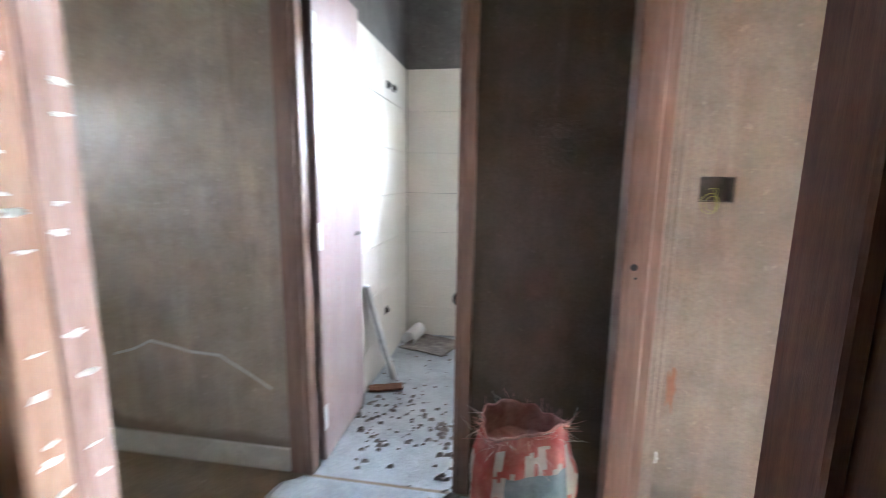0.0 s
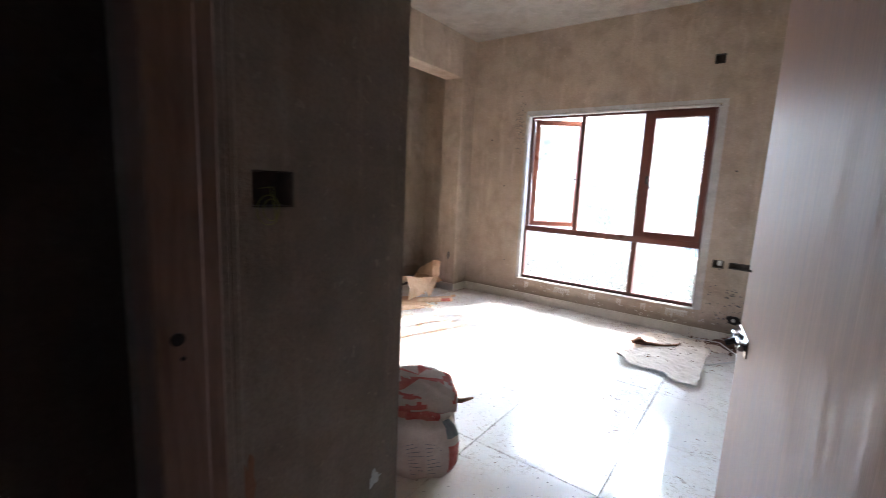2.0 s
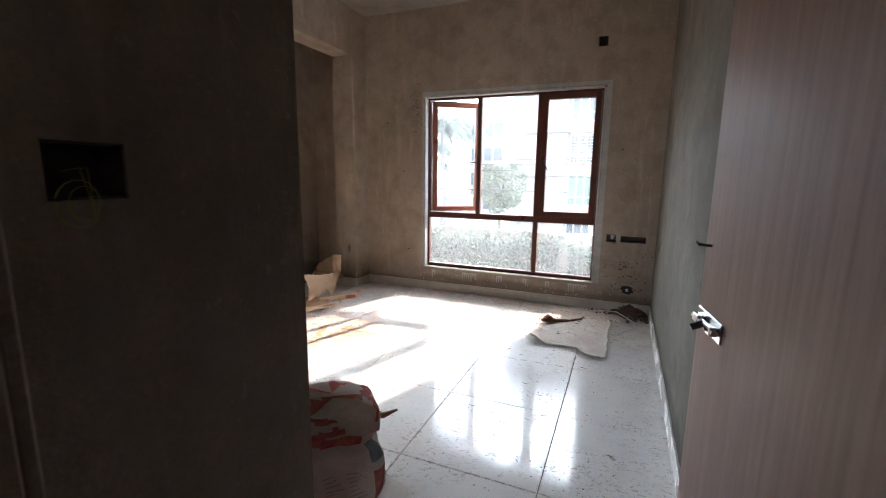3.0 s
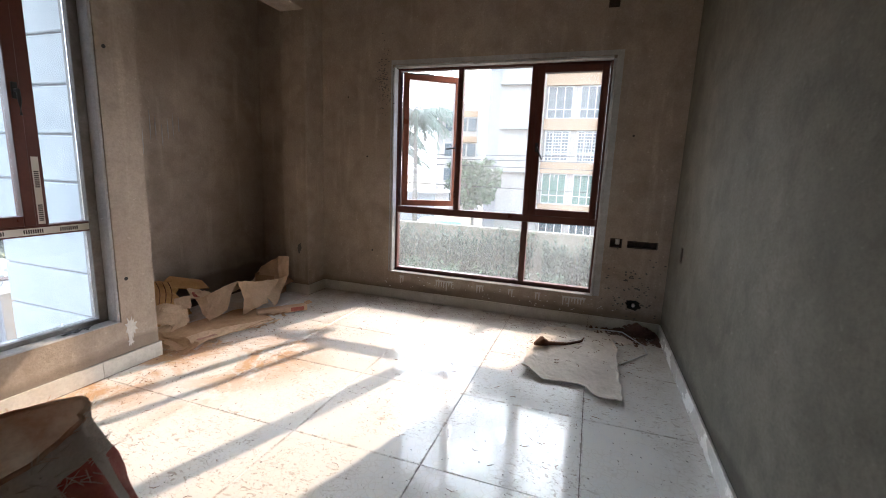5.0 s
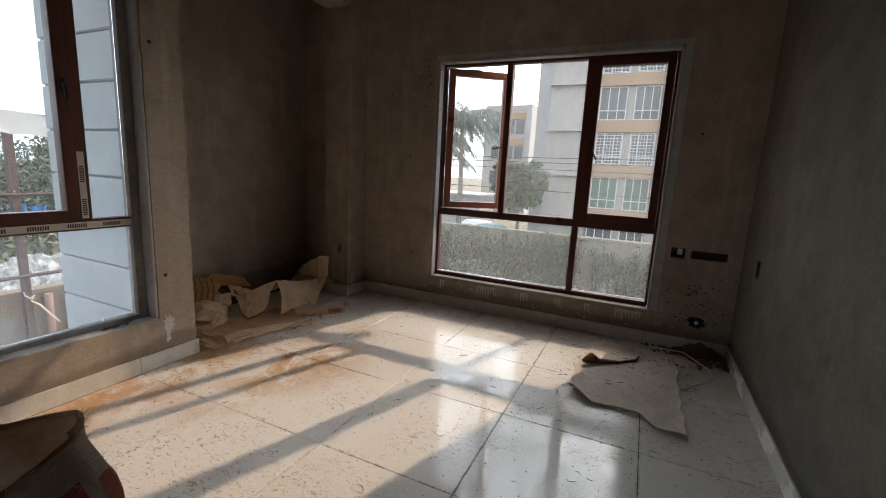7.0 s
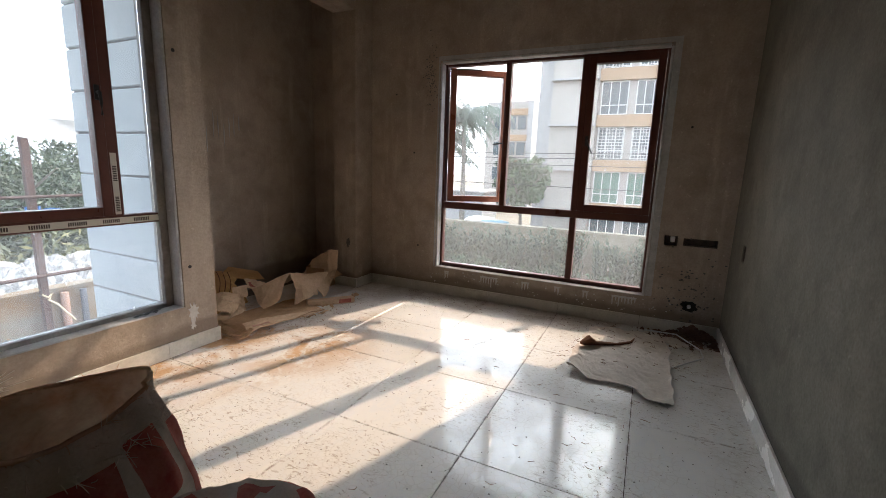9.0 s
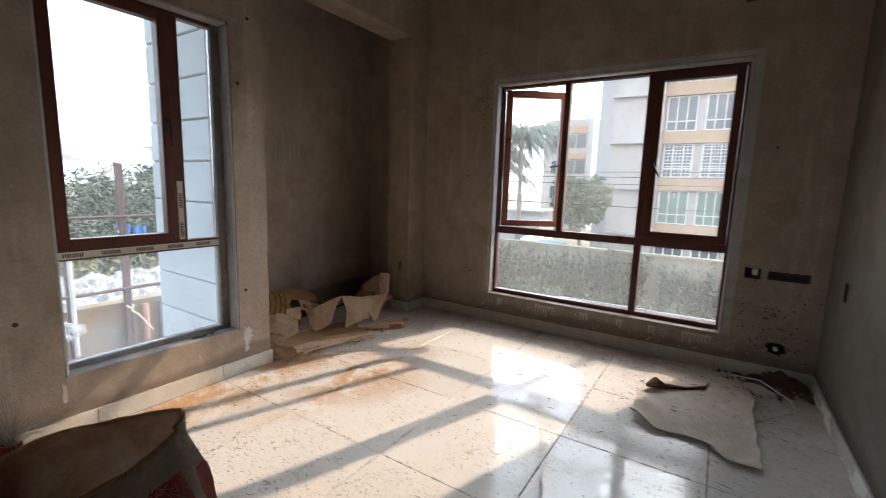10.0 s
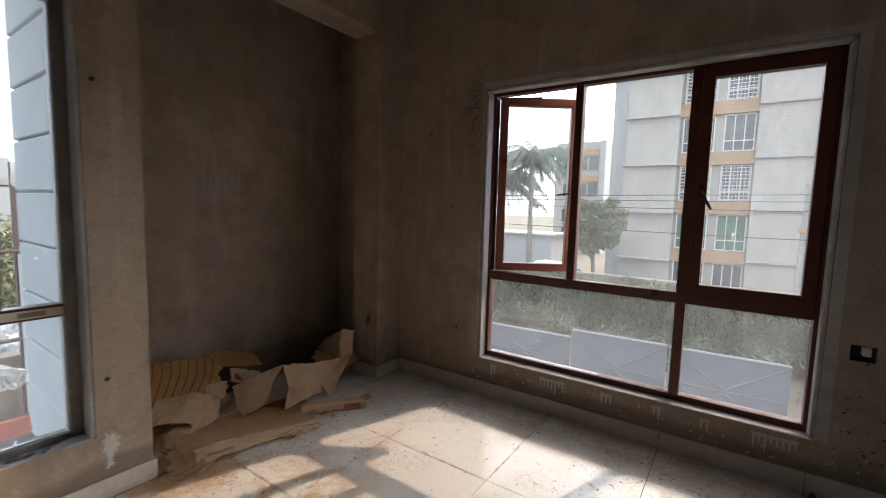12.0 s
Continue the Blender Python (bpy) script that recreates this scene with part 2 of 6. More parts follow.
KRAFT = grainy("dusty_kraft_paper", (0.60, 0.52, 0.44), (0.75, 0.67, 0.585), 6, 0.9, bump=0.8)
RED_PRINT = grainy("red_print", (0.36, 0.07, 0.05), (0.50, 0.17, 0.12), 20, 0.6)
SACK_WHITE = grainy("white_woven_sack", (0.52, 0.47, 0.42), (0.70, 0.66, 0.61), 9, 0.6, bump=0.5, fine=160)
SACK_RED = grainy("red_printed_sack", (0.40, 0.065, 0.055), (0.56, 0.23, 0.20), 14, 0.6, bump=0.5, fine=160)
SACK_BLUE = grainy("faded_blue_print", (0.13, 0.17, 0.20), (0.26, 0.32, 0.34), 14, 0.6, bump=0.5)
SACK_INSIDE = grainy("cement_stained_sack_lining", (0.50, 0.27, 0.16), (0.78, 0.69, 0.56), 7, 0.85, bump=0.6)


def let_through(m, share):
    """Thin woven plastic: part of the light comes through."""
    n = Nodes(m)
    thin = n.t.nodes.new("ShaderNodeBsdfTranslucent")
    n.link(n.b.inputs["Base Color"].links[0].from_socket, thin.inputs["Color"])
    both = n.t.nodes.new("ShaderNodeMixShader")
    both.inputs[0].default_value = share
    n.link(n.b.outputs[0], both.inputs[1])
    n.link(thin.outputs[0], both.inputs[2])
    n.link(both.outputs[0], n.t.nodes["Material Output"].inputs["Surface"])


for m in (SACK_WHITE, SACK_RED, SACK_INSIDE):
    let_through(m, 0.7 if m is SACK_INSIDE else 0.5)
SPLASH = grainy("white_paint_splash", (0.55, 0.54, 0.52), (0.70, 0.69, 0.67), 30, 0.7)
RUBBLE = grainy("brick_rubble", (0.10, 0.055, 0.04), (0.21, 0.12, 0.085), 14, 0.95, own=False, bump=0.8)
DEBRIS = grainy("mortar_crumbs", (0.16, 0.14, 0.125), (0.34, 0.31, 0.28), 18, 0.95, own=False, bump=0.8)
STICK = grainy("splintered_brown_bark", (0.17, 0.075, 0.04), (0.27, 0.135, 0.075), 8, 0.85, bump=0.5)
TAPE_WHITE = material("white_protective_tape", (0.62, 0.58, 0.52), 0.5)
PRINT_DARK = material("dark_tape_print", (0.05, 0.035, 0.03), 0.5)


def glass_material(name, dirt, tint=(0.93, 0.96, 0.95)):
    m = bpy.data.materials.new(name)
    m.use_nodes = True
    n = Nodes(m)
    clear = n.add("ShaderNodeBsdfTransparent", Color=(*tint, 1))
    gloss = n.add("ShaderNodeBsdfGlossy", Roughness=0.02)
    fres = n.add("ShaderNodeFresnel", IOR=1.45)
    a = n.t.nodes.new("ShaderNodeMixShader")
    n.link(fres.outputs[0], a.inputs[0])
    n.link(clear.outputs[0], a.inputs[1])
    n.link(gloss.outputs[0], a.inputs[2])
    film = n.add("ShaderNodeBsdfTranslucent", Color=(0.80, 0.80, 0.80, 1))
    at = n.place()
    f = n.level(n.noise(at, 2.4, 6, 0.65, 0.8), 0.35, 0.75, dirt * 0.4, dirt)
    specks = n.level(n.noise(n.place((1, 1, 0.45)), 34, 3, 0.6), 0.715, 0.75, 0.0, 0.55)
    fac = n.maths('MAXIMUM', f, specks)
    b = n.t.nodes.new("ShaderNodeMixShader")
    n.link(fac, b.inputs[0])
    n.link(a.outputs[0], b.inputs[1])
    n.link(film.outputs[0], b.inputs[2])
    n.link(b.outputs[0], n.t.nodes["Material Output"].inputs["Surface"])
    return m


GLASS = glass_material("dusty_window_glass", 0.06)
GLASS_DIRTY = glass_material("dirty_window_glass", 0.05)


# ---- mesh helpers ----
def mesh_of(bm, name, mat, smooth=False):
    me = bpy.data.meshes.new(name)
    bmesh.ops.recalc_face_normals(bm, faces=bm.faces)
    bm.to_mesh(me)
    bm.free()
    for q in (mat if isinstance(mat, (list, tuple)) else [mat]):
        me.materials.append(q)
    if smooth:
        me.shade_smooth()
    return me


def part(name, bm, mat, parent, label="", at=None, smooth=False):
    ob = new(name, mesh_of(bm, name, mat, smooth))
    ob.parent = parent
    if at is not None:
        ob.matrix_local = at
    if label:
        ob["label"] = label
    return ob


def thing(name, label, category, bm=None, mat=None, at=None, kind="", group="", smooth=False):
    ob = new(name, mesh_of(bm, name, mat, smooth) if bm else None)
    if at is not None:
        ob.matrix_world = at
    return tagged(ob, label, category, group, kind)


def box(bm, x0, y0, z0, x1, y1, z1, bevel=0.0, material_index=0):
    v = [bm.verts.new(p) for p in ((x0, y0, z0), (x1, y0, z0), (x1, y1, z0), (x0, y1, z0), (x0, y0, z1), (x1, y0, z1), (x1, y1, z1), (x0, y1, z1))]
    faces = [bm.faces.new([v[i] for i in q]) for q in ((3, 2, 1, 0), (4, 5, 6, 7), (0, 1, 5, 4), (1, 2, 6, 5), (2, 3, 7, 6), (3, 0, 4, 7))]
    for q in faces:
        q.material_index = material_index
    if bevel:
        edges = list({e for q in faces for e in q.edges})
        bmesh.ops.bevel(bm, geom=edges, offset=bevel, segments=1, affect='EDGES')
    return bm


def boxes(*rows, bevel=0.0):
    bm = bmesh.new()
    for r in rows:
        box(bm, *r, bevel=bevel)
    return bm


def tube(bm, points, radius, sides=8):
    """A round bar along a line of points."""
    rings = []
    for i, p in enumerate(points):
        p = Vector(p)
        d = (Vector(points[min(i + 1, len(points) - 1)]) - Vector(points[max(i - 1, 0)])).normalized()
        q = d.to_track_quat('Z', 'Y')
        r = radius[i] if isinstance(radius, (list, tuple)) else radius
        rings.append([bm.verts.new(p + q @ Vector((r * math.cos(a), r * math.sin(a), 0))) for a in (2 * math.pi * k / sides for k in range(sides))])
    for a, b in zip(rings, rings[1:]):
        for k in range(sides):
            bm.faces.new((a[k], a[(k + 1) % sides], b[(k + 1) % sides], b[k]))
    bm.faces.new(rings[0][::-1])
    bm.faces.new(rings[-1])
    return bm


def ring(bm, u0, u1, z0, z1, bar, w0, w1, bevel=0.003):
    """Four mitre-free bars round an opening."""
    box(bm, u0, w0, z0, u0 + bar, w1, z1, bevel)
    box(bm, u1 - bar, w0, z0, u1, w1, z1, bevel)
    box(bm, u0 + bar, w0, z0, u1 - bar, w1, z0 + bar, bevel)
    box(bm, u0 + bar, w0, z1 - bar, u1 - bar, w1, z1, bevel)
    return bm


def wall(name, axis, lo, hi, a0, a1, z0, z1, mat, label, holes=(), kind="structure"):
    """A wall across the axis, from lo to hi thick, with rectangular holes (a0, a1, z0, z1) through it."""
    A = sorted({a0, a1, *(h[0] for h in holes), *(h[1] for h in holes)})
    Z = sorted({z0, z1, *(h[2] for h in holes), *(h[3] for h in holes)})
    bm, cache = bmesh.new(), {}

    def vert(side, a, z):
        k = (side, a, z)
        if k not in cache:
            c = lo if side == 0 else hi
            cache[k] = bm.verts.new((c, a, z) if axis == 'x' else (a, c, z))
        return cache[k]

    def solid(i, j):
        if not (0 <= i < len(A) - 1 and 0 <= j < len(Z) - 1):
            return False
        a, z = (A[i] + A[i + 1]) / 2, (Z[j] + Z[j + 1]) / 2
        return not any(h[0] < a < h[1] and h[2] < z < h[3] for h in holes)

    for i in range(len(A) - 1):
        for j in range(len(Z) - 1):
            if not solid(i, j):
                continue
            a, b, c, d = A[i], A[i + 1], Z[j], Z[j + 1]
            for s in (0, 1):
                bm.faces.new([vert(s, a, c), vert(s, b, c), vert(s, b, d), vert(s, a, d)])
            for (di, dj, p, q) in ((-1, 0, (a, c), (a, d)), (1, 0, (b, c), (b, d)), (0, -1, (a, c), (b, c)), (0, 1, (a, d), (b, d))):
                if not solid(i + di, j + dj):
                    bm.faces.new([vert(0, *p), vert(0, *q), vert(1, *q), vert(1, *p)])
    return thing(name, label, "wall", bm, mat, kind=kind)


# ---- the shell of the place ----
CEIL, EAST, SOUTH, NORTH, BACK = 2.825, 4.41, 0.39, 3.31, 4.08
E_WIN = (0.883, 2.627, 0.24, 2.003)
N_WIN = (1.70, 2.52, 0.27, 2.0)
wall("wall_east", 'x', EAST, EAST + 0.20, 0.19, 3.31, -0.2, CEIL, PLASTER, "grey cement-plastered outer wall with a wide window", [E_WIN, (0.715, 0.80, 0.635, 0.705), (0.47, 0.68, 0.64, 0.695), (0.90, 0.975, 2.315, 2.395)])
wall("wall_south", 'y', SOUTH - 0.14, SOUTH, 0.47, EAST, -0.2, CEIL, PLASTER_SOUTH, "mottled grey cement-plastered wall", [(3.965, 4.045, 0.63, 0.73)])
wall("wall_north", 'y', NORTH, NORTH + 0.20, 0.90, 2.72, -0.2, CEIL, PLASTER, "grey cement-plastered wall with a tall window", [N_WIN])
wall("wall_west", 'x', 0.98, 1.10, 1.51, NORTH, -0.2, CEIL, PLASTER, "grey cement-plastered partition wall")
wall("wall_partition", 'y', 1.385, 1.51, 0.495, 1.10, -0.2, CEIL, PLASTER_BROWN, "short plastered wall with an open switch box", [(0.608, 0.712, 1.172, 1.255)])
wall("wall_nook_west", 'x', 2.55, 2.72, 3.51, 4.25, -0.2, CEIL, PLASTER, "plastered side wall of the nook")
wall("wall_nook_back", 'y', BACK, BACK + 0.17, 2.72, 4.67, -0.2, CEIL, PLASTER, "grey plastered back wall of the nook")
wall("wall_nook_east", 'x', 4.50, 4.67, 3.56, BACK, -0.2, CEIL, PLASTER, "plastered end wall of the nook")
thing("pillar", "square cement-plastered pillar beside the nook", "pillar", boxes((4.16, 3.31, -0.2, 4.67, 3.56, CEIL), bevel=0.006), PLASTER, kind="structure")
thing("beam", "plastered ceiling beam over the nook", "beam", boxes((2.55, 3.313, 2.395, 4.16, 3.545, CEIL), bevel=0.006), PLASTER, kind="structure")
thing("ceiling", "bare cement ceiling", "ceiling", boxes((-2.6, -3.6, CEIL, 4.67, 4.4, CEIL + 0.15)), CEILING_CEMENT, kind="structure")

# bathroom, lobby and the room behind the camera
wall("wall_bath_south", 'y', 1.40, 1.51, -2.2, -0.116, -0.2, CEIL, PLASTER, "plastered lobby wall with a bathroom doorway", [(-0.865, -0.117, -0.2, 2.08)])
wall("wall_bath_corner", 'y', 1.40, 1.51, -0.116, 0.37, -0.2, CEIL, PLASTER_SHADED, "brown plaster beside the bathroom door, darkened for its shade")
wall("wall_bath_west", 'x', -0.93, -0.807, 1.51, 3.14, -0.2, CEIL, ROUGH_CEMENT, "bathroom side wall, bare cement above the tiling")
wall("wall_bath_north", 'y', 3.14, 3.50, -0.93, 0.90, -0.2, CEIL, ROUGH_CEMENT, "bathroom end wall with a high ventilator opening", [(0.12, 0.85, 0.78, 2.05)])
wall("wall_lobby_east", 'x', 0.37, 0.49, 1.30, 1.51, -0.2, CEIL, PLASTER_BROWN, "narrow plastered wall end beside the door frame")
wall("wall_over_door", 'x', 0.37, 0.49, 0.33, 1.30, 2.09, CEIL, PLASTER_BROWN, "plastered wall above the room door")
wall("wall_lobby_south", 'y', 0.21, 0.372, -2.2, 0.47, -0.2, CEIL, PLASTER_BROWN, "plastered wall with the lobby doorway", [(-0.597, 0.365, -0.2, 2.09)])
# out of view; its small opening is added to let some light in
wall("wall_lobby_west", 'x', -2.32, -2.2, 0.27, 1.51, -0.2, CEIL, PLASTER, "unseen plastered end wall of the lobby with an added light opening", [(0.93, 1.09, 1.42, 1.62)])
wall("wall_hall_west", 'x', -2.6, -2.45, -3.6, 0.27, -0.2, CEIL, PLASTER, "plain plastered hall wall")
wall("wall_hall_south", 'y', -3.6, -3.45, -2.45, 1.9, -0.2, CEIL, PLASTER, "plain plastered hall wall")
wall("wall_hall_east", 'x', 1.75, 1.9, -3.45, 0.25, -0.2, CEIL, PLASTER, "plain plastered hall wall")
thing("floor_lobby", "dusty brown screed floor of lobby and hall", "floor", boxes((-2.6, -3.6, -0.2, 1.9, 1.40, -0.004)), SCREED, kind="structure")
thing("floor_bathroom", "wet grey mortar bed with crumbs", "floor", boxes((-0.93, 1.404, -0.2, 0.98, 3.31, -0.012)), WET_CEMENT, kind="structure")
# ---- doors ----
# frame of the room door: lock side, hinge side, head
fr = thing("door_frame_room", "brown primed timber door frame with a drilled lock hole", "door frame", kind="structure")
part("jamb", boxes((0.352, 1.222, 0, 0.43, 1.302, 2.09), (0.4295, 1.236, 0, 0.466, 1.302, 2.09), bevel=0.004), FRAME_WOOD, fr)
part("mortar_fill", boxes((0.4662, 1.262, 0, 0.4945, 1.302, 2.09), (0.4947, 1.27, 0, 0.515, 1.384, 2.09), bevel=0.004), PLASTER_BROWN, fr, "rough mortar packed behind the jamb")
part("jamb", boxes((0.365, 0.33, 0, 0.497, 0.372, 2.09), (0.365, 0.3715, 0, 0.445, 0.388, 2.09), bevel=0.004), FRAME_WOOD, fr)
part("head", boxes((0.365, 0.388, 2.03, 0.497, 1.24, 2.09), bevel=0.004), FRAME_WOOD, fr)
bm = bmesh.new()
tube(bm, [(0.384, 1.2215, 0.979), (0.384, 1.2195, 0.979)], 0.011, 14)
part("lock_hole", bm, BLACK, fr, "dark drilled lock hole")
bm = bmesh.new()
tube(bm, [(0.391, 1.2215, 0.945), (0.391, 1.2195, 0.945)], 0.004, 8)
part("screw_hole", bm, BLACK, fr, "small dark screw hole")

# frame of the lobby doorway that the walk starts in
fl = thing("door_frame_lobby", "pink primed timber door frame with plaster smears", "door frame", kind="structure")
part("jamb", boxes((-0.597, 0.245, 0, -0.545, 0.302, 2.09), bevel=0.006), grainy("orange_brown_primed_wood", (0.25, 0.115, 0.065), (0.38, 0.23, 0.165), 6, 0.6, (10, 10, 1.0), 0.3, own=False), fl, "orange-brown outer jamb bead")
part("jamb", boxes((-0.597, 0.3022, 0, -0.572, 0.3138, 2.09), bevel=0.001), DARK_WOOD, fl, "groove between the beads, darkened for its shade")
part("jamb", boxes((-0.597, 0.314, 0, -0.566, 0.380, 2.09), bevel=0.006), PINK_WOOD, fl)
part("jamb", boxes((0.318, 0.20, 0, 0.364, 0.3705, 2.09), (0.297, 0.262, 0, 0.3182, 0.357, 2.09), bevel=0.004), DARK_WOOD, fl, "jamb in wood darkened for its shade")
part("head", boxes((-0.566, 0.22, 2.03, 0.297, 0.37, 2.09), bevel=0.004), PINK_WOOD, fl)

# bathroom door frame
fb = thing("door_frame_bathroom", "brown primed timber bathroom door frame", "door frame", kind="structure")
part("jamb", boxes((-0.865, 1.385, 0, -0.790, 1.515, 2.08), (-0.7902, 1.385, 0, -0.765, 1.45, 2.08), bevel=0.004), FRAME_WOOD, fb)
part("jamb", boxes((-0.165, 1.385, 0, -0.1165, 1.515, 2.08), (-0.178, 1.385, 0, -0.1648, 1.45, 2.08), bevel=0.004), FRAME_WOOD, fb)
part("head", boxes((-0.765, 1.385, 2.02, -0.178, 1.515, 2.08), bevel=0.004), FRAME_WOOD, fb)

# room door leaf, opened against the south wall
leaf_at = Matrix.Translation((0.478, 0.376, 0)) @ pose(0, 0, 0, 0, 0, math.degrees(math.atan2(0.115, 0.83)))
d1 = thing("door_1", "open flush door of pinkish brown veneer", "door", boxes((0, -0.018, 0.012, 0.845, 0.018, 2.02), bevel=0.003), LEAF_WOOD, leaf_at, kind="structure")
latch = part("tower_bolt", boxes((0.70, 0.018, 0.91, 0.835, 0.022, 0.95), (0.715, 0.022, 0.921, 0.745, 0.036, 0.939), (0.79, 0.022, 0.921, 0.82, 0.036, 0.939), bevel=0.002), STEEL, d1, "chromed sliding bolt")
part("bolt_rod", tube(bmesh.new(), [(0.705, 0.030, 0.93), (0.83, 0.030, 0.93)], 0.006, 10), STEEL, latch)
part("bolt_knob", tube(bmesh.new(), [(0.768, 0.030, 0.93), (0.768, 0.052, 0.92)], 0.007, 10), BLACK, latch)
part("latch_spindle", tube(bmesh.new(), [(0.81, 0.017, 1.08), (0.81, 0.042, 1.082), (0.814, 0.045, 1.087)], 0.0028, 8), BOX_METAL, d1, "bare steel spindle")
for z in (0.30, 1.05, 1.80):
    part("hinge", boxes((-0.004, 0.016, z - 0.05, 0.03, 0.0205, z + 0.05), bevel=0.001), STEEL, d1)

# bathroom door leaf, folded back along the bathroom wall
d2 = thing("door_2", "open pale pink flush door with printed film marks", "door", boxes((-0.772, 1.462, 0.02, -0.740, 1.95, 2.01), bevel=0.003), BATH_LEAF, kind="structure")
for z in (0.22, 1.0, 1.78):
    part("hinge", boxes((-0.7405, 1.452, z - 0.055, -0.736, 1.485, z + 0.055), bevel=0.001), WHITE_PVC, d2, "pale steel hinge")
part("door_handle", boxes((-0.740, 1.86, 0.955, -0.720, 1.88, 0.975), (-0.726, 1.81, 0.958, -0.718, 1.88, 0.972), bevel=0.003), STEEL, d2)

bm = bmesh.new()
rng = np.random.default_rng(23)
for col in (1.53, 1.64, 1.87):
    for k in range(46):
        z = 0.12 + 0.041 * k
        y = col + rng.uniform(-0.004, 0.004)
        box(bm, -0.7398, y, z, -0.7388, y + rng.uniform(0.006, 0.012), z + rng.uniform(0.012, 0.026))
tagged(part("film_print", bm, grainy("faint_red_film_print", (0.42, 0.26, 0.25), (0.52, 0.36, 0.34), 30, 0.5), d2, "faint red print on the film"), kind="stuff")

# white plaster smears on the near jamb
SMEAR = grainy("white_plaster_smear", (0.60, 0.57, 0.54), (0.72, 0.70, 0.67), 30, 0.85)
rng = np.random.default_rng(19)
for k in range(44):
    bm = bmesh.new()
    face = k % 2
    y, z, w, h = (rng.uniform(0.262, 0.285) if face else rng.uniform(0.335, 0.36)), rng.uniform(0.35, 1.75), rng.uniform(0.008, 0.02), rng.uniform(0.002, 0.007)
    lo = [bm.verts.new((-0.5449 if face else -0.5659, y + w * q * math.cos(a), z + h * q * math.sin(a))) for q, a in ((rng.uniform(0.4, 1.1), 2 * math.pi * i / 12) for i in range(12))]
    hi = [bm.verts.new(v.co + Vector((0.0018, 0, 0))) for v in lo]
    bm.faces.new(hi)
    for i in range(12):
        bm.faces.new((lo[i], lo[(i + 1) % 12], hi[(i + 1) % 12], hi[i]))
    part("plaster_smear", bm, SMEAR, fl, "white plaster smear")
# ---- windows ----
def pane(u0, u1, z0, z1, w, parent, mat):
    ob = part("pane", boxes((u0, w - 0.002, z0, u1, w + 0.002, z1)), mat, parent, "dusty clear glass")
    ob.visible_shadow = False
    return ob


def lever(parent, u, w, z, tilt):
    """A black window handle: back plate and a lever that points into the room."""
    bm = boxes((u - 0.011, w - 0.010, z - 0.035, u + 0.011, w, z + 0.035), bevel=0.002)
    tube(bm, [(u, w - 0.008, z), (u, w - 0.030, z)], 0.008, 10)
    a = radians(tilt)
    tube(bm, [(u, w - 0.030, z), (u + 0.05 * math.sin(a), w - 0.034, z - 0.05 * math.cos(a)), (u + 0.105 * math.sin(a), w - 0.032, z - 0.105 * math.cos(a))], [0.0075, 0.007, 0.006], 10)
    return part("handle", bm, BLACK, parent, "black lever handle")


# wide east window: two casements, one fixed light, two low panes
w1 = thing("window_1", "wide brown aluminium window, one casement pushed open", "window", at=pose(EAST, E_WIN[1], 0, 0, 0, -90), kind="structure")
WU, Z0, Z1, ZT = 1.744, 0.242, 2.001, 0.800
part("window_frame", ring(bmesh.new(), 0.002, WU - 0.002, Z0, Z1, 0.034, 0.075, 0.135), FRAME_BROWN, w1)
part("transom", boxes((0.036, 0.075, ZT - 0.028, WU - 0.036, 0.135, ZT + 0.028), bevel=0.003), FRAME_BROWN, w1)
part("mullion", boxes((0.552, 0.075, ZT + 0.028, 0.598, 0.135, Z1 - 0.034), bevel=0.003), FRAME_BROWN, w1)
part("mullion", boxes((1.145, 0.072, Z0 + 0.034, 1.192, 0.138, ZT - 0.028), bevel=0.003), FRAME_BROWN, w1)
part("mullion", boxes((1.145, 0.072, ZT + 0.028, 1.192, 0.138, Z1 - 0.034), bevel=0.003), FRAME_BROWN, w1)
pane(0.60, 1.143, ZT + 0.03, Z1 - 0.036, 0.11, w1, GLASS)
pane(0.038, 1.143, Z0 + 0.036, ZT - 0.03, 0.11, w1, GLASS_DIRTY)
pane(1.194, WU - 0.038, Z0 + 0.036, ZT - 0.03, 0.11, w1, GLASS_DIRTY)
s2 = part("sash", ring(bmesh.new(), 1.194, WU - 0.038, ZT + 0.030, Z1 - 0.036, 0.052, 0.058, 0.112), FRAME_BROWN, w1)
pane(1.244, WU - 0.088, ZT + 0.080, Z1 - 0.086, 0.09, s2, GLASS)
lever(s2, 1.222, 0.058, 1.36, 28)
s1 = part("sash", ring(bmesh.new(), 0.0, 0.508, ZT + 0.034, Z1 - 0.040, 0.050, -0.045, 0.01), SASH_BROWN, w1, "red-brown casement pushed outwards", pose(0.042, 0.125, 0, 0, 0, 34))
pane(0.048, 0.460, ZT + 0.082, Z1 - 0.088, -0.015, s1, GLASS)
lever(s1, 0.483, -0.045, 1.36, -80)
part("stay_arm", tube(bmesh.new(), [(0.05, 0.10, Z1 - 0.045), (0.30, 0.19, Z1 - 0.05)], 0.006, 6), BLACK, w1)
part("window_sill", boxes((0.004, 0.002, 0.208, WU - 0.004, 0.074, 0.246), bevel=0.004), REVEAL, w1, "rough cement sill with paint drips")
bm = bmesh.new()
for u0, u1, z0, z1 in ((0.001, 0.02, 0.246, 1.983), (WU - 0.02, WU - 0.001, 0.246, 1.983), (0.02, WU - 0.02, 1.983, 2.002)):
    box(bm, u0, 0.003, z0, u1, 0.074, z1, 0.004)
part("reveal", bm, REVEAL, w1, "grey skimmed reveal")
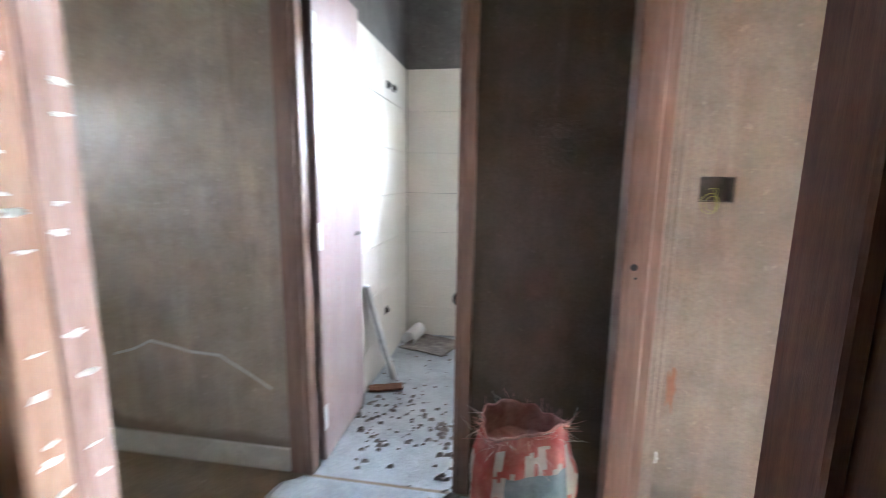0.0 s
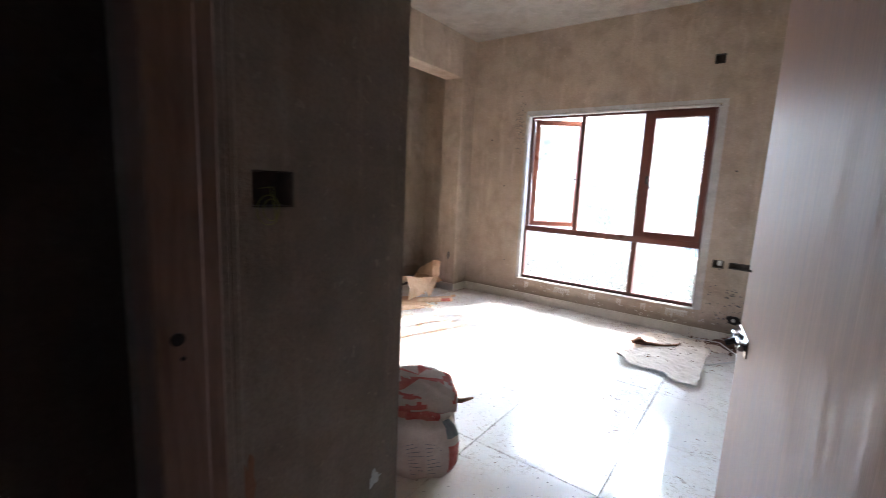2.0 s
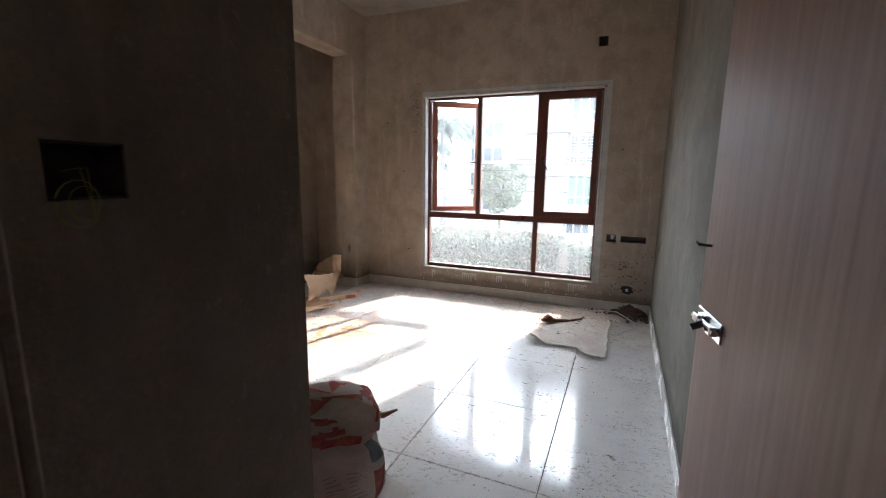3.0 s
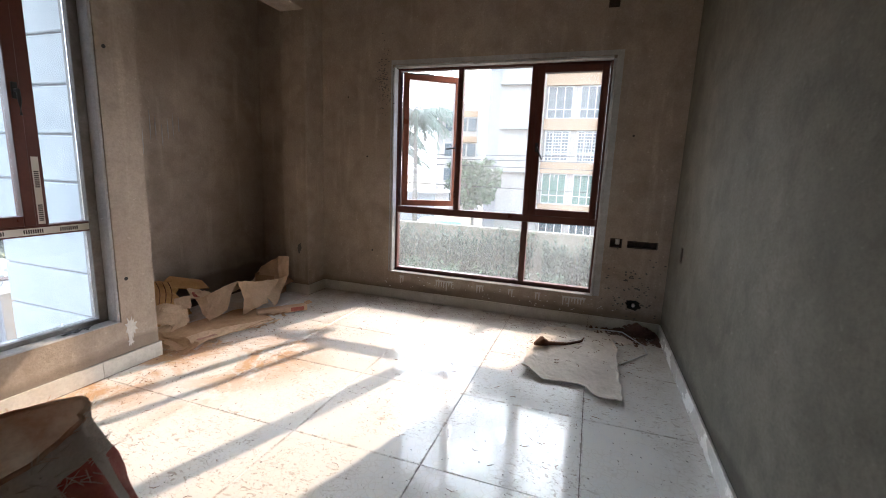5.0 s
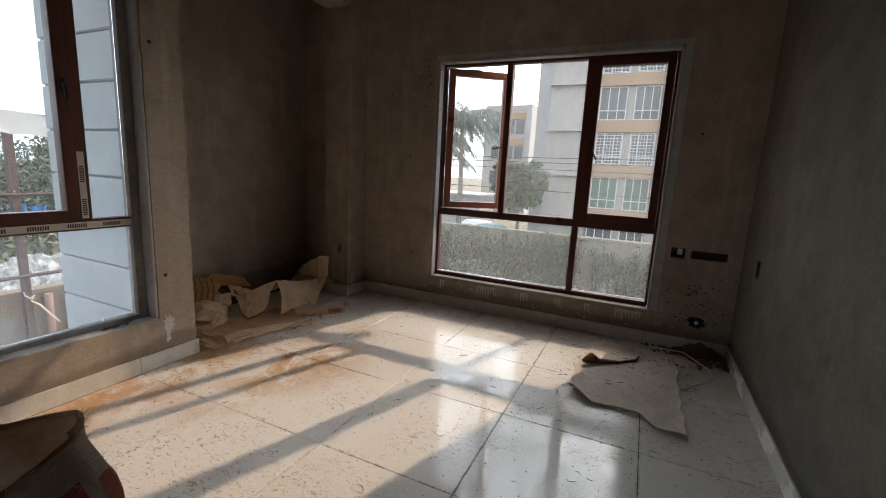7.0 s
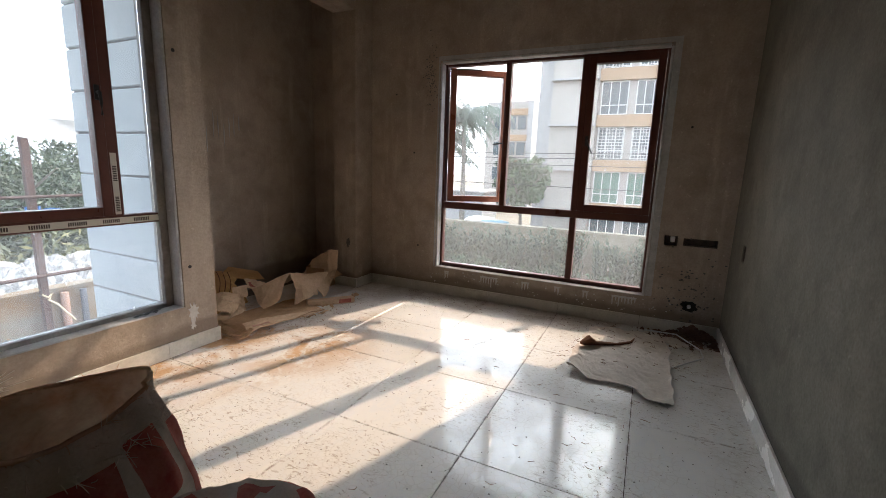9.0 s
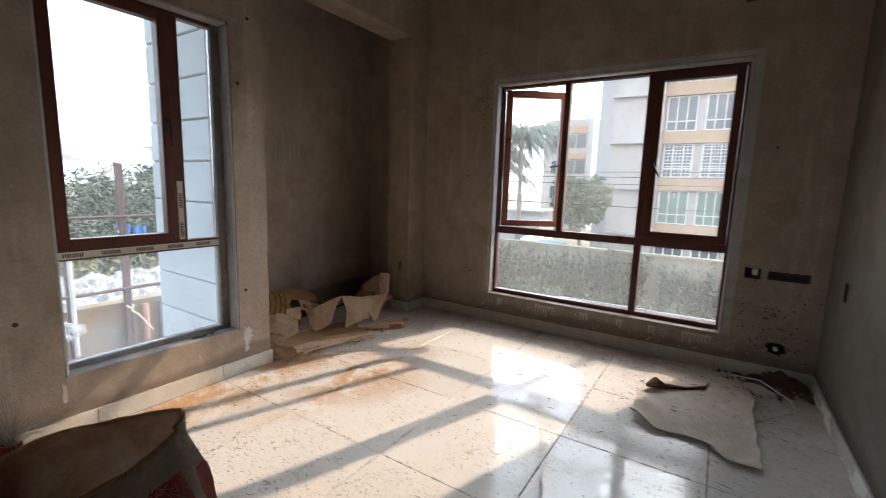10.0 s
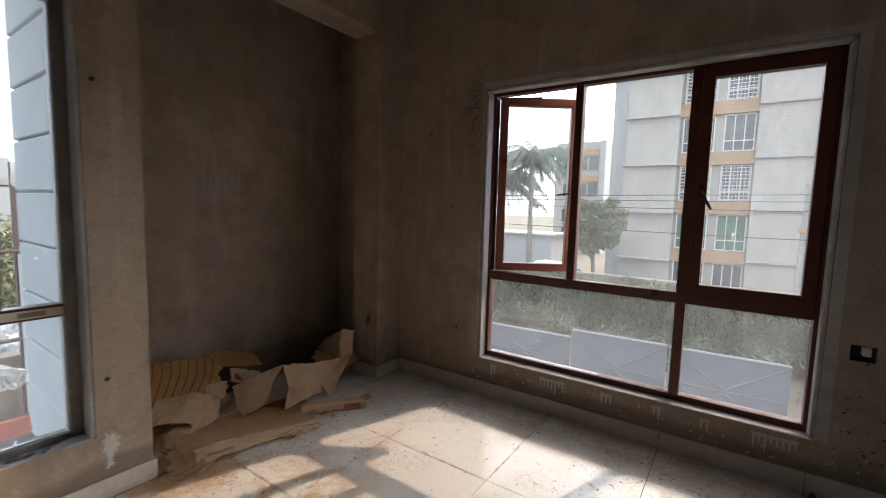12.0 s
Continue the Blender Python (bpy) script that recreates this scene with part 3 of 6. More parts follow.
part("plaster_band", boxes((WU, -0.003, 0.246, WU + 0.045, 0.0, 2.037), (0.0, -0.003, 2.003, WU, 0.0, 2.037), (-0.012, -0.003, 0.246, 0.0, 0.0, 2.037), bevel=0.001), REVEAL, w1, "pale plaster band round the opening")

# tall north window: one casement, one narrow fixed light, one low pane
w2 = thing("window_2", "tall brown aluminium window with protective tape still on", "window", at=pose(N_WIN[0], NORTH, 0), kind="structure")
NU, Y0, Y1, YT = 0.82, 0.272, 1.998, 0.800
bm = boxes((0.002, 0.08, Y0, 0.032, 0.14, Y1), (0.032, 0.08, Y1 - 0.034, NU - 0.058, 0.14, Y1), bevel=0.003)
part("window_frame", bm, FRAME_BROWN, w2)
part("window_frame", boxes((NU - 0.058, 0.08, Y0, NU - 0.002, 0.14, Y1), (0.032, 0.08, Y0, NU - 0.058, 0.14, Y0 + 0.025), bevel=0.003), FRAME_GREY, w2, "frame bars smeared with cement")
part("transom", boxes((0.032, 0.08, YT - 0.026, NU - 0.058, 0.14, YT + 0.024), bevel=0.003), FRAME_BROWN, w2)
part("mullion", boxes((0.533, 0.08, YT + 0.024, 0.590, 0.14, Y1 - 0.034), bevel=0.003), FRAME_BROWN, w2)
s3 = part("sash", ring(bmesh.new(), 0.034, 0.532, YT + 0.026, Y1 - 0.036, 0.046, 0.062, 0.118), FRAME_BROWN, w2)
pane(0.078, 0.488, YT + 0.07, Y1 - 0.08, 0.095, s3, GLASS)
lever(s3, 0.509, 0.062, 1.42, 0)
pane(0.592, NU - 0.06, YT + 0.026, Y1 - 0.036, 0.11, w2, GLASS_DIRTY)
pane(0.034, NU - 0.06, Y0 + 0.027, YT - 0.028, 0.11, w2, glass_material("paint_smeared_glass", 0.11))
part("window_sill", boxes((0.004, 0.002, 0.246, NU - 0.004, 0.079, 0.276), bevel=0.004), REVEAL, w2, "grey cement sill")
bm = bmesh.new()
for u0, u1, z0, z1 in ((0.001, 0.016, 0.276, 1.98), (NU - 0.016, NU - 0.001, 0.276, 1.98), (0.016, NU - 0.016, 1.98, 1.999)):
    box(bm, u0, 0.003, z0, u1, 0.079, z1, 0.004)
part("reveal", bm, REVEAL, w2, "grey skimmed reveal")
# protective tape: pale strips with dark bars where the maker's mark is printed
bm = boxes((0.035, 0.0785, YT - 0.018, NU - 0.061, 0.0796, YT + 0.014))
tape = part("protective_tape", bm, TAPE_WHITE, w2, "white protective tape with dark printing")
bm, mark = bmesh.new(), bmesh.new()
for k in range(5):
    u = 0.05 + 0.145 * k
    for j in range(9):
        box(mark, u + j * 0.0088, 0.0774, YT - 0.011, u + j * 0.0088 + 0.0055, 0.0784, YT + 0.007)
part("tape_print", mark, PRINT_DARK, tape)
tape = part("protective_tape", boxes((0.547, 0.0785, YT + 0.03, 0.575, 0.0796, YT + 0.34)), TAPE_WHITE, w2, "white protective tape with dark printing")
mark = bmesh.new()
for k in range(2):
    for j in range(9):
        z = YT + 0.045 + 0.155 * k + j * 0.0088
        box(mark, 0.552, 0.0774, z, 0.570, 0.0784, z + 0.0055)
part("tape_print", mark, PRINT_DARK, tape)

# ---- outside ----
GROUND = -4.2
EARTH = grainy("dry_earth", (0.11, 0.088, 0.06), (0.18, 0.148, 0.105), 0.4, 0.95, own=False, fine=6)
FACADE = grainy("cream_painted_render", (0.29, 0.27, 0.25), (0.37, 0.345, 0.32), 0.35, 0.85, (1, 1, 0.25), 0.1, own=False, fine=4)
FACADE_GREY = grainy("pale_grey_render", (0.27, 0.27, 0.275), (0.35, 0.35, 0.355), 0.3, 0.85, (1, 1, 0.25), 0.1, own=False, fine=4)
BAND = grainy("tan_painted_band", (0.29, 0.19, 0.115), (0.35, 0.24, 0.15), 0.5, 0.85, own=False, fine=4)
WINDOW_DARK = material("dark_window_glass", (0.07, 0.09, 0.10), 0.12, spec=0.25)
WINDOW_GREEN = material("green_tinted_glass", (0.05, 0.13, 0.10), 0.12, spec=0.25)
WINDOW_BAR = material("white_window_bar", (0.58, 0.58, 0.58), 0.5)
GATE_GREY = grainy("grey_sheet_steel", (0.085, 0.095, 0.12), (0.13, 0.142, 0.168), 1.5, 0.55, own=False, fine=12)
GATE_BAR = grainy("pale_steel_rail", (0.26, 0.27, 0.29), (0.33, 0.34, 0.36), 3, 0.5, own=False)
OCHRE_WALL = grainy("weathered_boundary_wall", (0.21, 0.18, 0.135), (0.29, 0.255, 0.20), 0.8, 0.95, (1, 1, 0.4), 0.3, own=False, fine=6)
WHITE_WALL = grainy("blue_white_exterior_paint", (0.42, 0.47, 0.51), (0.58, 0.63, 0.66), 1.6, 0.8, own=False, fine=30)
POST_BROWN = grainy("brown_steel_post", (0.06, 0.036, 0.032), (0.10, 0.06, 0.052), 6, 0.7, own=False)
BARK = grainy("grey_bark", (0.16, 0.14, 0.12), (0.26, 0.23, 0.20), 4, 0.95, own=False)
BRICK_FAR = grainy("weathered_brick", (0.28, 0.17, 0.13), (0.38, 0.25, 0.20), 2, 0.95, own=False, fine=14)
ROOF_SHEET = grainy("weathered_corrugated_sheet", (0.34, 0.33, 0.32), (0.46, 0.45, 0.44), 2, 0.8, own=False)
CONCRETE = grainy("bare_concrete", (0.22, 0.215, 0.21), (0.31, 0.305, 0.30), 0.8, 0.9, own=False, fine=8)
ROPE = material("pale_rope", (0.55, 0.47, 0.33), 0.9)
CABLE = material("black_cable", (0.03, 0.03, 0.03), 0.7)


def leaf_material(name, a, b):
    m = material(name, a, 0.6)
    n = Nodes(m)
    g = n.t.nodes.new("ShaderNodeNewGeometry")
    n.link(n.ramp(g.outputs["Random Per Island"], [(0.0, a), (0.75, b), (1.0, tuple(c * 1.25 for c in b))]), n.b.inputs["Base Color"])
    return m


LEAF = leaf_material("grey_green_leaf", (0.045, 0.07, 0.04), (0.11, 0.15, 0.085))
LEAF_DRY = leaf_material("dusty_olive_leaf", (0.022, 0.034, 0.020), (0.085, 0.105, 0.062))
LEAF_YELLOW = leaf_material("yellowing_leaf", (0.06, 0.085, 0.04), (0.20, 0.18, 0.075))


def leaf_mesh(name, clumps, per, size, mat, rng):
    """Many small pointed leaves gathered in clumps (x, y, z, rx, ry, rz)."""
    V, F = [], []
    for cx, cy, cz, rx, ry, rz in clumps:
        for _ in range(per):
            d = rng.normal(size=3)
            d /= np.linalg.norm(d)
            p = np.array((cx, cy, cz)) + d * np.array((rx, ry, rz)) * rng.uniform(0.35, 1.0)
            a = rng.normal(size=3) + np.array((0, 0, -0.3))
            a /= np.linalg.norm(a)
            b = np.cross(a, rng.normal(size=3))
            b /= np.linalg.norm(b) + 1e-9
            L = size * rng.uniform(0.6, 1.4)
            i = len(V)
            V += [p - a * L, p + b * L * 0.32, p + a * L, p - b * L * 0.32]
            F.append((i, i + 1, i + 2, i + 3))
    me = bpy.data.meshes.new(name)
    me.from_pydata([tuple(map(float, v)) for v in V], [], F)
    me.materials.append(mat)
    return me


def clump_cloud(rng, n, x, y, z, rx, ry, rz, r):
    out = []
    for _ in range(n):
        d = rng.normal(size=3)
        d /= np.linalg.norm(d)
        q = rng.uniform(0.3, 1.0) ** 0.5
        k = r * rng.uniform(0.5, 1.3)
        q *= 0.72 + 0.42 * noise.noise((1.7 * d[0] + x, 1.7 * d[1] + y, 1.7 * d[2] + z)) + 0.22 * rng.random()
        out.append((x + d[0] * rx * q, y + d[1] * ry * q, z + d[2] * rz * q, k, k, k * 0.75))
    return out


def tree(name, label, x, y, top, crown, leaf, mat, seed, n=60, per=46):
    rng = np.random.default_rng(seed)
    t = thing(name, label, "tree", at=Matrix.Translation((x, y, GROUND)))
    h = top - GROUND
    bm = bmesh.new()
    tube(bm, [(0, 0, 0), (0.1, 0.05, h * 0.3), (0.0, 0.1, h * 0.62)], [0.16, 0.12, 0.07], 8)
    for k in range(6):
        a = 2 * math.pi * k / 6 + rng.uniform(-0.3, 0.3)
        tube(bm, [(0.05, 0.05, h * (0.35 + 0.04 * k)), (0.5 * crown * math.cos(a), 0.5 * crown * math.sin(a), h * (0.55 + 0.04 * k)), (0.85 * crown * math.cos(a), 0.85 * crown * math.sin(a), h * (0.66 + 0.04 * k))], [0.06, 0.04, 0.015], 6)
    part("trunk", bm, BARK, t)
    cl = clump_cloud(rng, n, 0, 0, h - crown * 1.05, crown, crown, crown * 1.05, crown * 0.27)
    ob = new("crown", leaf_mesh("crown", cl, per, leaf, mat, rng))
    ob.parent = t
    return t


# distance haze is put into the palm's paler, greyer leaf colour
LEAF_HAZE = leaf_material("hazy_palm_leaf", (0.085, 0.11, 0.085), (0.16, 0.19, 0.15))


def palm(x, y, top, seed):
    rng = np.random.default_rng(seed)
    t = thing("palm_tree", "tall grey-green coconut palm in haze", "tree", at=Matrix.Translation((x, y, GROUND)))
    h = top - GROUND - 1.6
    bm = bmesh.new()
    tube(bm, [(0, 0, 0), (0.1, 0.05, h * 0.5), (0.05, 0.1, h)], [0.20, 0.15, 0.13], 10)
    part("trunk", bm, BARK, t)
    V, F = [], []
    for k in range(44):
        a, up = k * 2.4 + rng.uniform(-0.2, 0.2), rng.uniform(-0.4, 1.45)
        L = rng.uniform(2.0, 3.0)
        prev = np.array((0.05, 0.1, h))
        for j in range(1, 15):
            q = j / 14
            p = np.array((0.05 + L * q * math.cos(a) * math.cos(up * (1 - q * 0.6)), 0.1 + L * q * math.sin(a) * math.cos(up * (1 - q * 0.6)), h + L * q * math.sin(up) * (1 - 0.45 * q) - 1.3 * q * q))
            side = np.array((-math.sin(a), math.cos(a), 0))
            for sgn in (1, -1):
                for sub in (0.0, 0.5):
                    o = prev + (p - prev) * sub
                    tip = o + side * sgn * 0.55 * (1 - 0.7 * q) + (p - prev) * 1.2 + np.array((0, 0, -0.30 - 0.2 * rng.random()))
                    i = len(V)
                    wdt = (p - prev) * 0.22
                    V += [o - wdt, o + wdt, tip]
                    F.append((i, i + 1, i + 2))
            prev = p
    me = bpy.data.meshes.new("crown")
    me.from_pydata([tuple(map(float, v)) for v in V], [], F)
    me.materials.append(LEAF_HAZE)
    ob = new("crown", me)
    ob.parent = t
    return t


thing("ground", "dry earth plot and lane", "ground", boxes((-200, -200, GROUND - 0.3, 400, 300, GROUND)), EARTH, kind="structure")

# own building's outside: the painted nook wall with grooves
nw = thing("nook_outer_wall", "blue-white painted outer wall with horizontal grooves", "wall", kind="structure")
for k in range(-7, 9):
    z = 1.016 + 0.2495 * k
    part("panel", boxes((2.515, 3.515, z, 2.547, 4.26, z + 0.238), bevel=0.006), WHITE_WALL, nw)
part("groove_bed", boxes((2.532, 3.516, -0.73, 2.5465, 4.258, 3.0)), FACADE_GREY, nw, "grey recessed groove bed")

# apartment block across the lane
FX = 33.5
blk = thing("apartment_building", "five-storey cream apartment block with tan bands and barred windows", "building", kind="structure")
part("wall", boxes((FX, -12.0, GROUND, FX + 12, 4.73, 16.4)), FACADE, blk)
part("wall", boxes((FX - 0.9, 4.73, GROUND, FX + 12, 7.76, 16.4)), FACADE, blk, "projecting bay with ledges")
part("wall", boxes((FX - 0.2, 7.76, GROUND, FX + 12, 8.83, 16.4)), FACADE_GREY, blk)
part("wall", boxes((FX - 0.9, -12.0, GROUND, FX + 0.1, 0.75, 16.4)), FACADE, blk, "projecting bay")
for k in range(6):
    zf = -1.65 + 3.0 * (k - 1)
    part("ledge", boxes((FX - 1.3, 4.68, zf + 2.94, FX - 0.89, 7.8, zf + 3.03)), FACADE_GREY, blk)
    part("ledge", boxes((FX - 1.1, -12.0, zf + 3.22, FX - 0.89, 0.77, zf + 3.32)), FACADE_GREY, blk)
    part("band", boxes((FX - 0.35, 0.75, zf + 2.97, FX + 0.05, 4.73, zf + 3.74)), BAND, blk, "tan painted band")
    for y0, y1 in ((0.85, 2.40), (2.86, 4.60)):
        zb, zt = (zf + 0.76 if k else GROUND), zf + 2.95
        w = part("window", boxes((FX - 0.06, y0, zb, FX + 0.02, y1, zt)), WINDOW_GREEN if k == 1 else WINDOW_DARK, blk)
        bars = bmesh.new()
        ring(bars, y0, y1, zb, zt, 0.07, 0, 0.05, 0.0)
        for q in (0.33, 0.66):
            box(bars, y0 + (y1 - y0) * q - 0.03, 0, zb, y0 + (y1 - y0) * q + 0.03, 0.05, zt)
        box(bars, y0, 0, zb + 0.6, y1, 0.05, zb + 0.66)
        if k in (2, 4):
            for j in range(10):
                zz = zb + 0.1 + j * 0.21
                box(bars, y0, 0.06, zz, y1, 0.09, zz + 0.04)
            for j in range(8):
                yy = y0 + 0.1 + j * (y1 - y0 - 0.2) / 7
                box(bars, yy - 0.014, 0.06, zb, yy + 0.014, 0.09, zt)
        bmesh.ops.transform(bars, matrix=Matrix(((0, -1, 0, FX - 0.06), (1, 0, 0, 0), (0, 0, 1, 0), (0, 0, 0, 1))), verts=bars.verts)
        part("window_bars", bars, WINDOW_BAR, w)

far = thing("far_apartment_building", "distant cream apartment block in haze", "building", kind="structure")
part("wall", boxes((60, 15.8, GROUND, 72, 22.5, 10.4)), FACADE, far)
part("wall", boxes((59.2, 15.8, GROUND, 60, 16.5, 10.4)), FACADE_GREY, far)
for k in range(4):
    zf = GROUND + 3.4 * k
    part("band", boxes((59.7, 16.5, zf + 2.6, 60.05, 19.6, zf + 3.4)), BAND, far)
    for y0 in (16.9, 18.3, 20.2):
        part("window", boxes((59.85, y0, zf + 0.7, 60.05, y0 + 1.1, zf + 2.4)), WINDOW_DARK, far)

# boundary wall, gates, lane
thing("boundary_wall", "weathered ochre boundary wall behind plants", "wall", boxes((21.9, -16, GROUND, 22.2, 24, -1.64), (21.8, -16, -1.64, 22.3, 24, -1.54)), OCHRE_WALL, kind="structure")


def gate(y0, y1, top):
    g = thing("sheet_metal_gate", "grey sheet steel gate with cross braces", "gate", at=pose(14.85, 5.2, 0, 0, 0, 3.0), group="gates along the lane")
    part("sheet", boxes((0, y0, GROUND + 0.02, 0.02, y1, top)), GATE_GREY, g)
    part("top_rail", boxes((-0.045, y0, top - 0.045, -0.001, y1, top)), GATE_BAR, g)
    for z in (GROUND + 0.86, GROUND + 0.1):
        part("rail", boxes((-0.04, y0, z, -0.001, y1, z + 0.04)), GATE_GREY, g)
    ym = (y0 + y1) / 2
    for ya in (y0, y1):
        part("brace", tube(bmesh.new(), [(-0.02, ya, top - 0.06), (-0.02, ym, GROUND + 0.92)], 0.025, 6), GATE_GREY, g)
        part("brace", tube(bmesh.new(), [(-0.02, ym, GROUND + 0.84), (-0.02, ym + (ya - ym) * 0.7, GROUND + 0.12)], 0.025, 6), GATE_GREY, g)
    return g


gate(0.03, 2.9, -2.56)
gate(-2.6, -0.03, -2.32)
gate(-5.3, -2.66, -2.34)

rng = np.random.default_rng(5)
V, F = [], []
for k in range(1250):
    y, x0 = rng.uniform(-9, 13), 20.9 + rng.uniform(-0.7, 0.6)
    if noise.noise((y * 1.1, x0, 7)) < -0.28:
        continue
    top = -1.95 + 0.8 * noise.noise((y * 0.9, 3, 0)) + rng.uniform(-0.4, 0.3)
    lean = rng.normal(size=2) * 0.16
    for j in range(34):
        q = rng.uniform(0.0, 1.0)
        c = np.array((x0 + lean[0] * q, y + lean[1] * q, -4.0 + (top + 4.0) * q))
        a = rng.uniform(0, 6.28)
        d = np.array((math.cos(a) * 0.7, math.sin(a) * 0.7, rng.uniform(0.2, 1.0)))
        L = rng.uniform(0.16, 0.30)
        side = np.array((-math.sin(a), math.cos(a), 0.0)) * 0.030
        i = len(V)
        V += [c, c + d * L * 0.5 + side, c + d * L, c + d * L * 0.5 - side]
        F.append((i, i + 1, i + 2, i + 3))
me = bpy.data.meshes.new("oleander_hedge")
me.from_pydata([tuple(map(float, v)) for v in V], [], F)
me.materials.append(LEAF_DRY)
tagged(new("oleander_hedge", me), "row of dusty grey-green oleander shrubs along the wall", "shrub", kind="stuff")
tank = thing("water_tank", "blue plastic water tank behind the boundary wall", "tank", at=Matrix.Translation((24.5, 8.77, GROUND - 0.5)))
bm = bmesh.new()
tube(bm, [(0, 0, 1.4), (0, 0, 1.5), (0, 0, 1.9), (0, 0, 2.3), (0, 0, 2.75), (0, 0, 2.95), (0, 0, 3.02)], [0.90, 0.98, 0.95, 0.98, 0.95, 0.8, 0.4], 24)
part("body", bm, grainy("faded_blue_plastic", (0.05, 0.14, 0.20), (0.08, 0.20, 0.26), 3, 0.5, own=False), tank)
part("stand", boxes((-0.9, -0.9, 0.5, 0.9, 0.9, 1.4)), BRICK_FAR, tank)
cl = [(18.6 + rng.uniform(-1.3, 1.0), rng.uniform(-6, 12), rng.uniform(-4.1, -3.0), 0.5, 0.5, 0.4) for k in range(90)]
ob = new("weeds", leaf_mesh("weeds", cl, 26, 0.12, LEAF, rng))
tagged(ob, "tangle of green weeds behind the gate", "plants", kind="stuff")
palm(24.0, 10.6, 5.6, 3)
palm(25.5, 13.0, 4.6, 9)
tree("broadleaf_tree", "dark green broadleaf tree beside the apartment block", 27.0, 7.9, 2.2, 1.65, 0.22, LEAF, 4, 78, 62)
lp = thing("street_lamp", "leaning concrete street lamp pole with wires", "street lamp", at=Matrix.Translation((26, -1.05, GROUND)))
part("pole", tube(bmesh.new(), [(0, 0, 0), (0.1, -0.05, 6.9)], [0.13, 0.09], 10), CONCRETE, lp)
part("lamp_head", boxes((-0.35, -0.25, 4.8, 0.0, 0.15, 5.0), bevel=0.03), BAND, lp)
for k, zz in enumerate((2.2, 1.9, 1.5, 0.3)):
    c = thing("overhead_cable", "thin black overhead cable", "cable", tube(bmesh.new(), [(25.7, -14, zz + 0.2), (25.5, 0, zz), (25.2, 18, zz - 0.15 + 0.1 * k)], 0.018, 5), CABLE)

# plot behind the north window
thing("north_parapet", "rough brown low wall of the neighbouring plot", "wall", boxes((-6, 10.0, GROUND, 9, 10.22, -1.19), (-6, 9.97, -1.19, 9, 10.24, -1.13)), grainy("brown_stained_plot_wall", (0.20, 0.12, 0.055), (0.22, 0.205, 0.18), 1.3, 0.95, (1, 1, 0.8), 0.3, own=False, fine=6), kind="structure")
for x, top in ((3.6, 1.72), (4.42, 1.70)):
    p = thing("steel_post", "brown steel post with cross rails", "post", at=Matrix.Translation((x, 9.9, 0)))
    part("post", boxes((-0.05, -0.05, GROUND, 0.05, 0.05, top), bevel=0.004), POST_BROWN, p)
rl = thing("steel_rail", "brown steel rails tied between posts", "railing")
part("rail", tube(bmesh.new(), [(2.4, 9.82, 0.44), (6.2, 9.82, 0.46)], 0.025, 8), POST_BROWN, rl)
part("rail", tube(bmesh.new(), [(2.4, 9.82, -0.86), (6.2, 9.82, -0.84)], 0.03, 8), POST_BROWN, rl)
tree("yellowing_tree", "bushy tree with yellowing leaves behind the posts", 3.4, 15.0, 1.0, 2.0, 0.075, LEAF_YELLOW, 11, 130, 110)
tree("dusty_tree", "dusty green tree behind the posts", 6.3, 17.0, 1.6, 2.4, 0.085, LEAF_DRY, 12, 130, 110)
tree("dusty_tree", "dusty green tree near the sheds", 9.5, 21.0, 1.8, 2.6, 0.10, LEAF_DRY, 13, 110, 90)
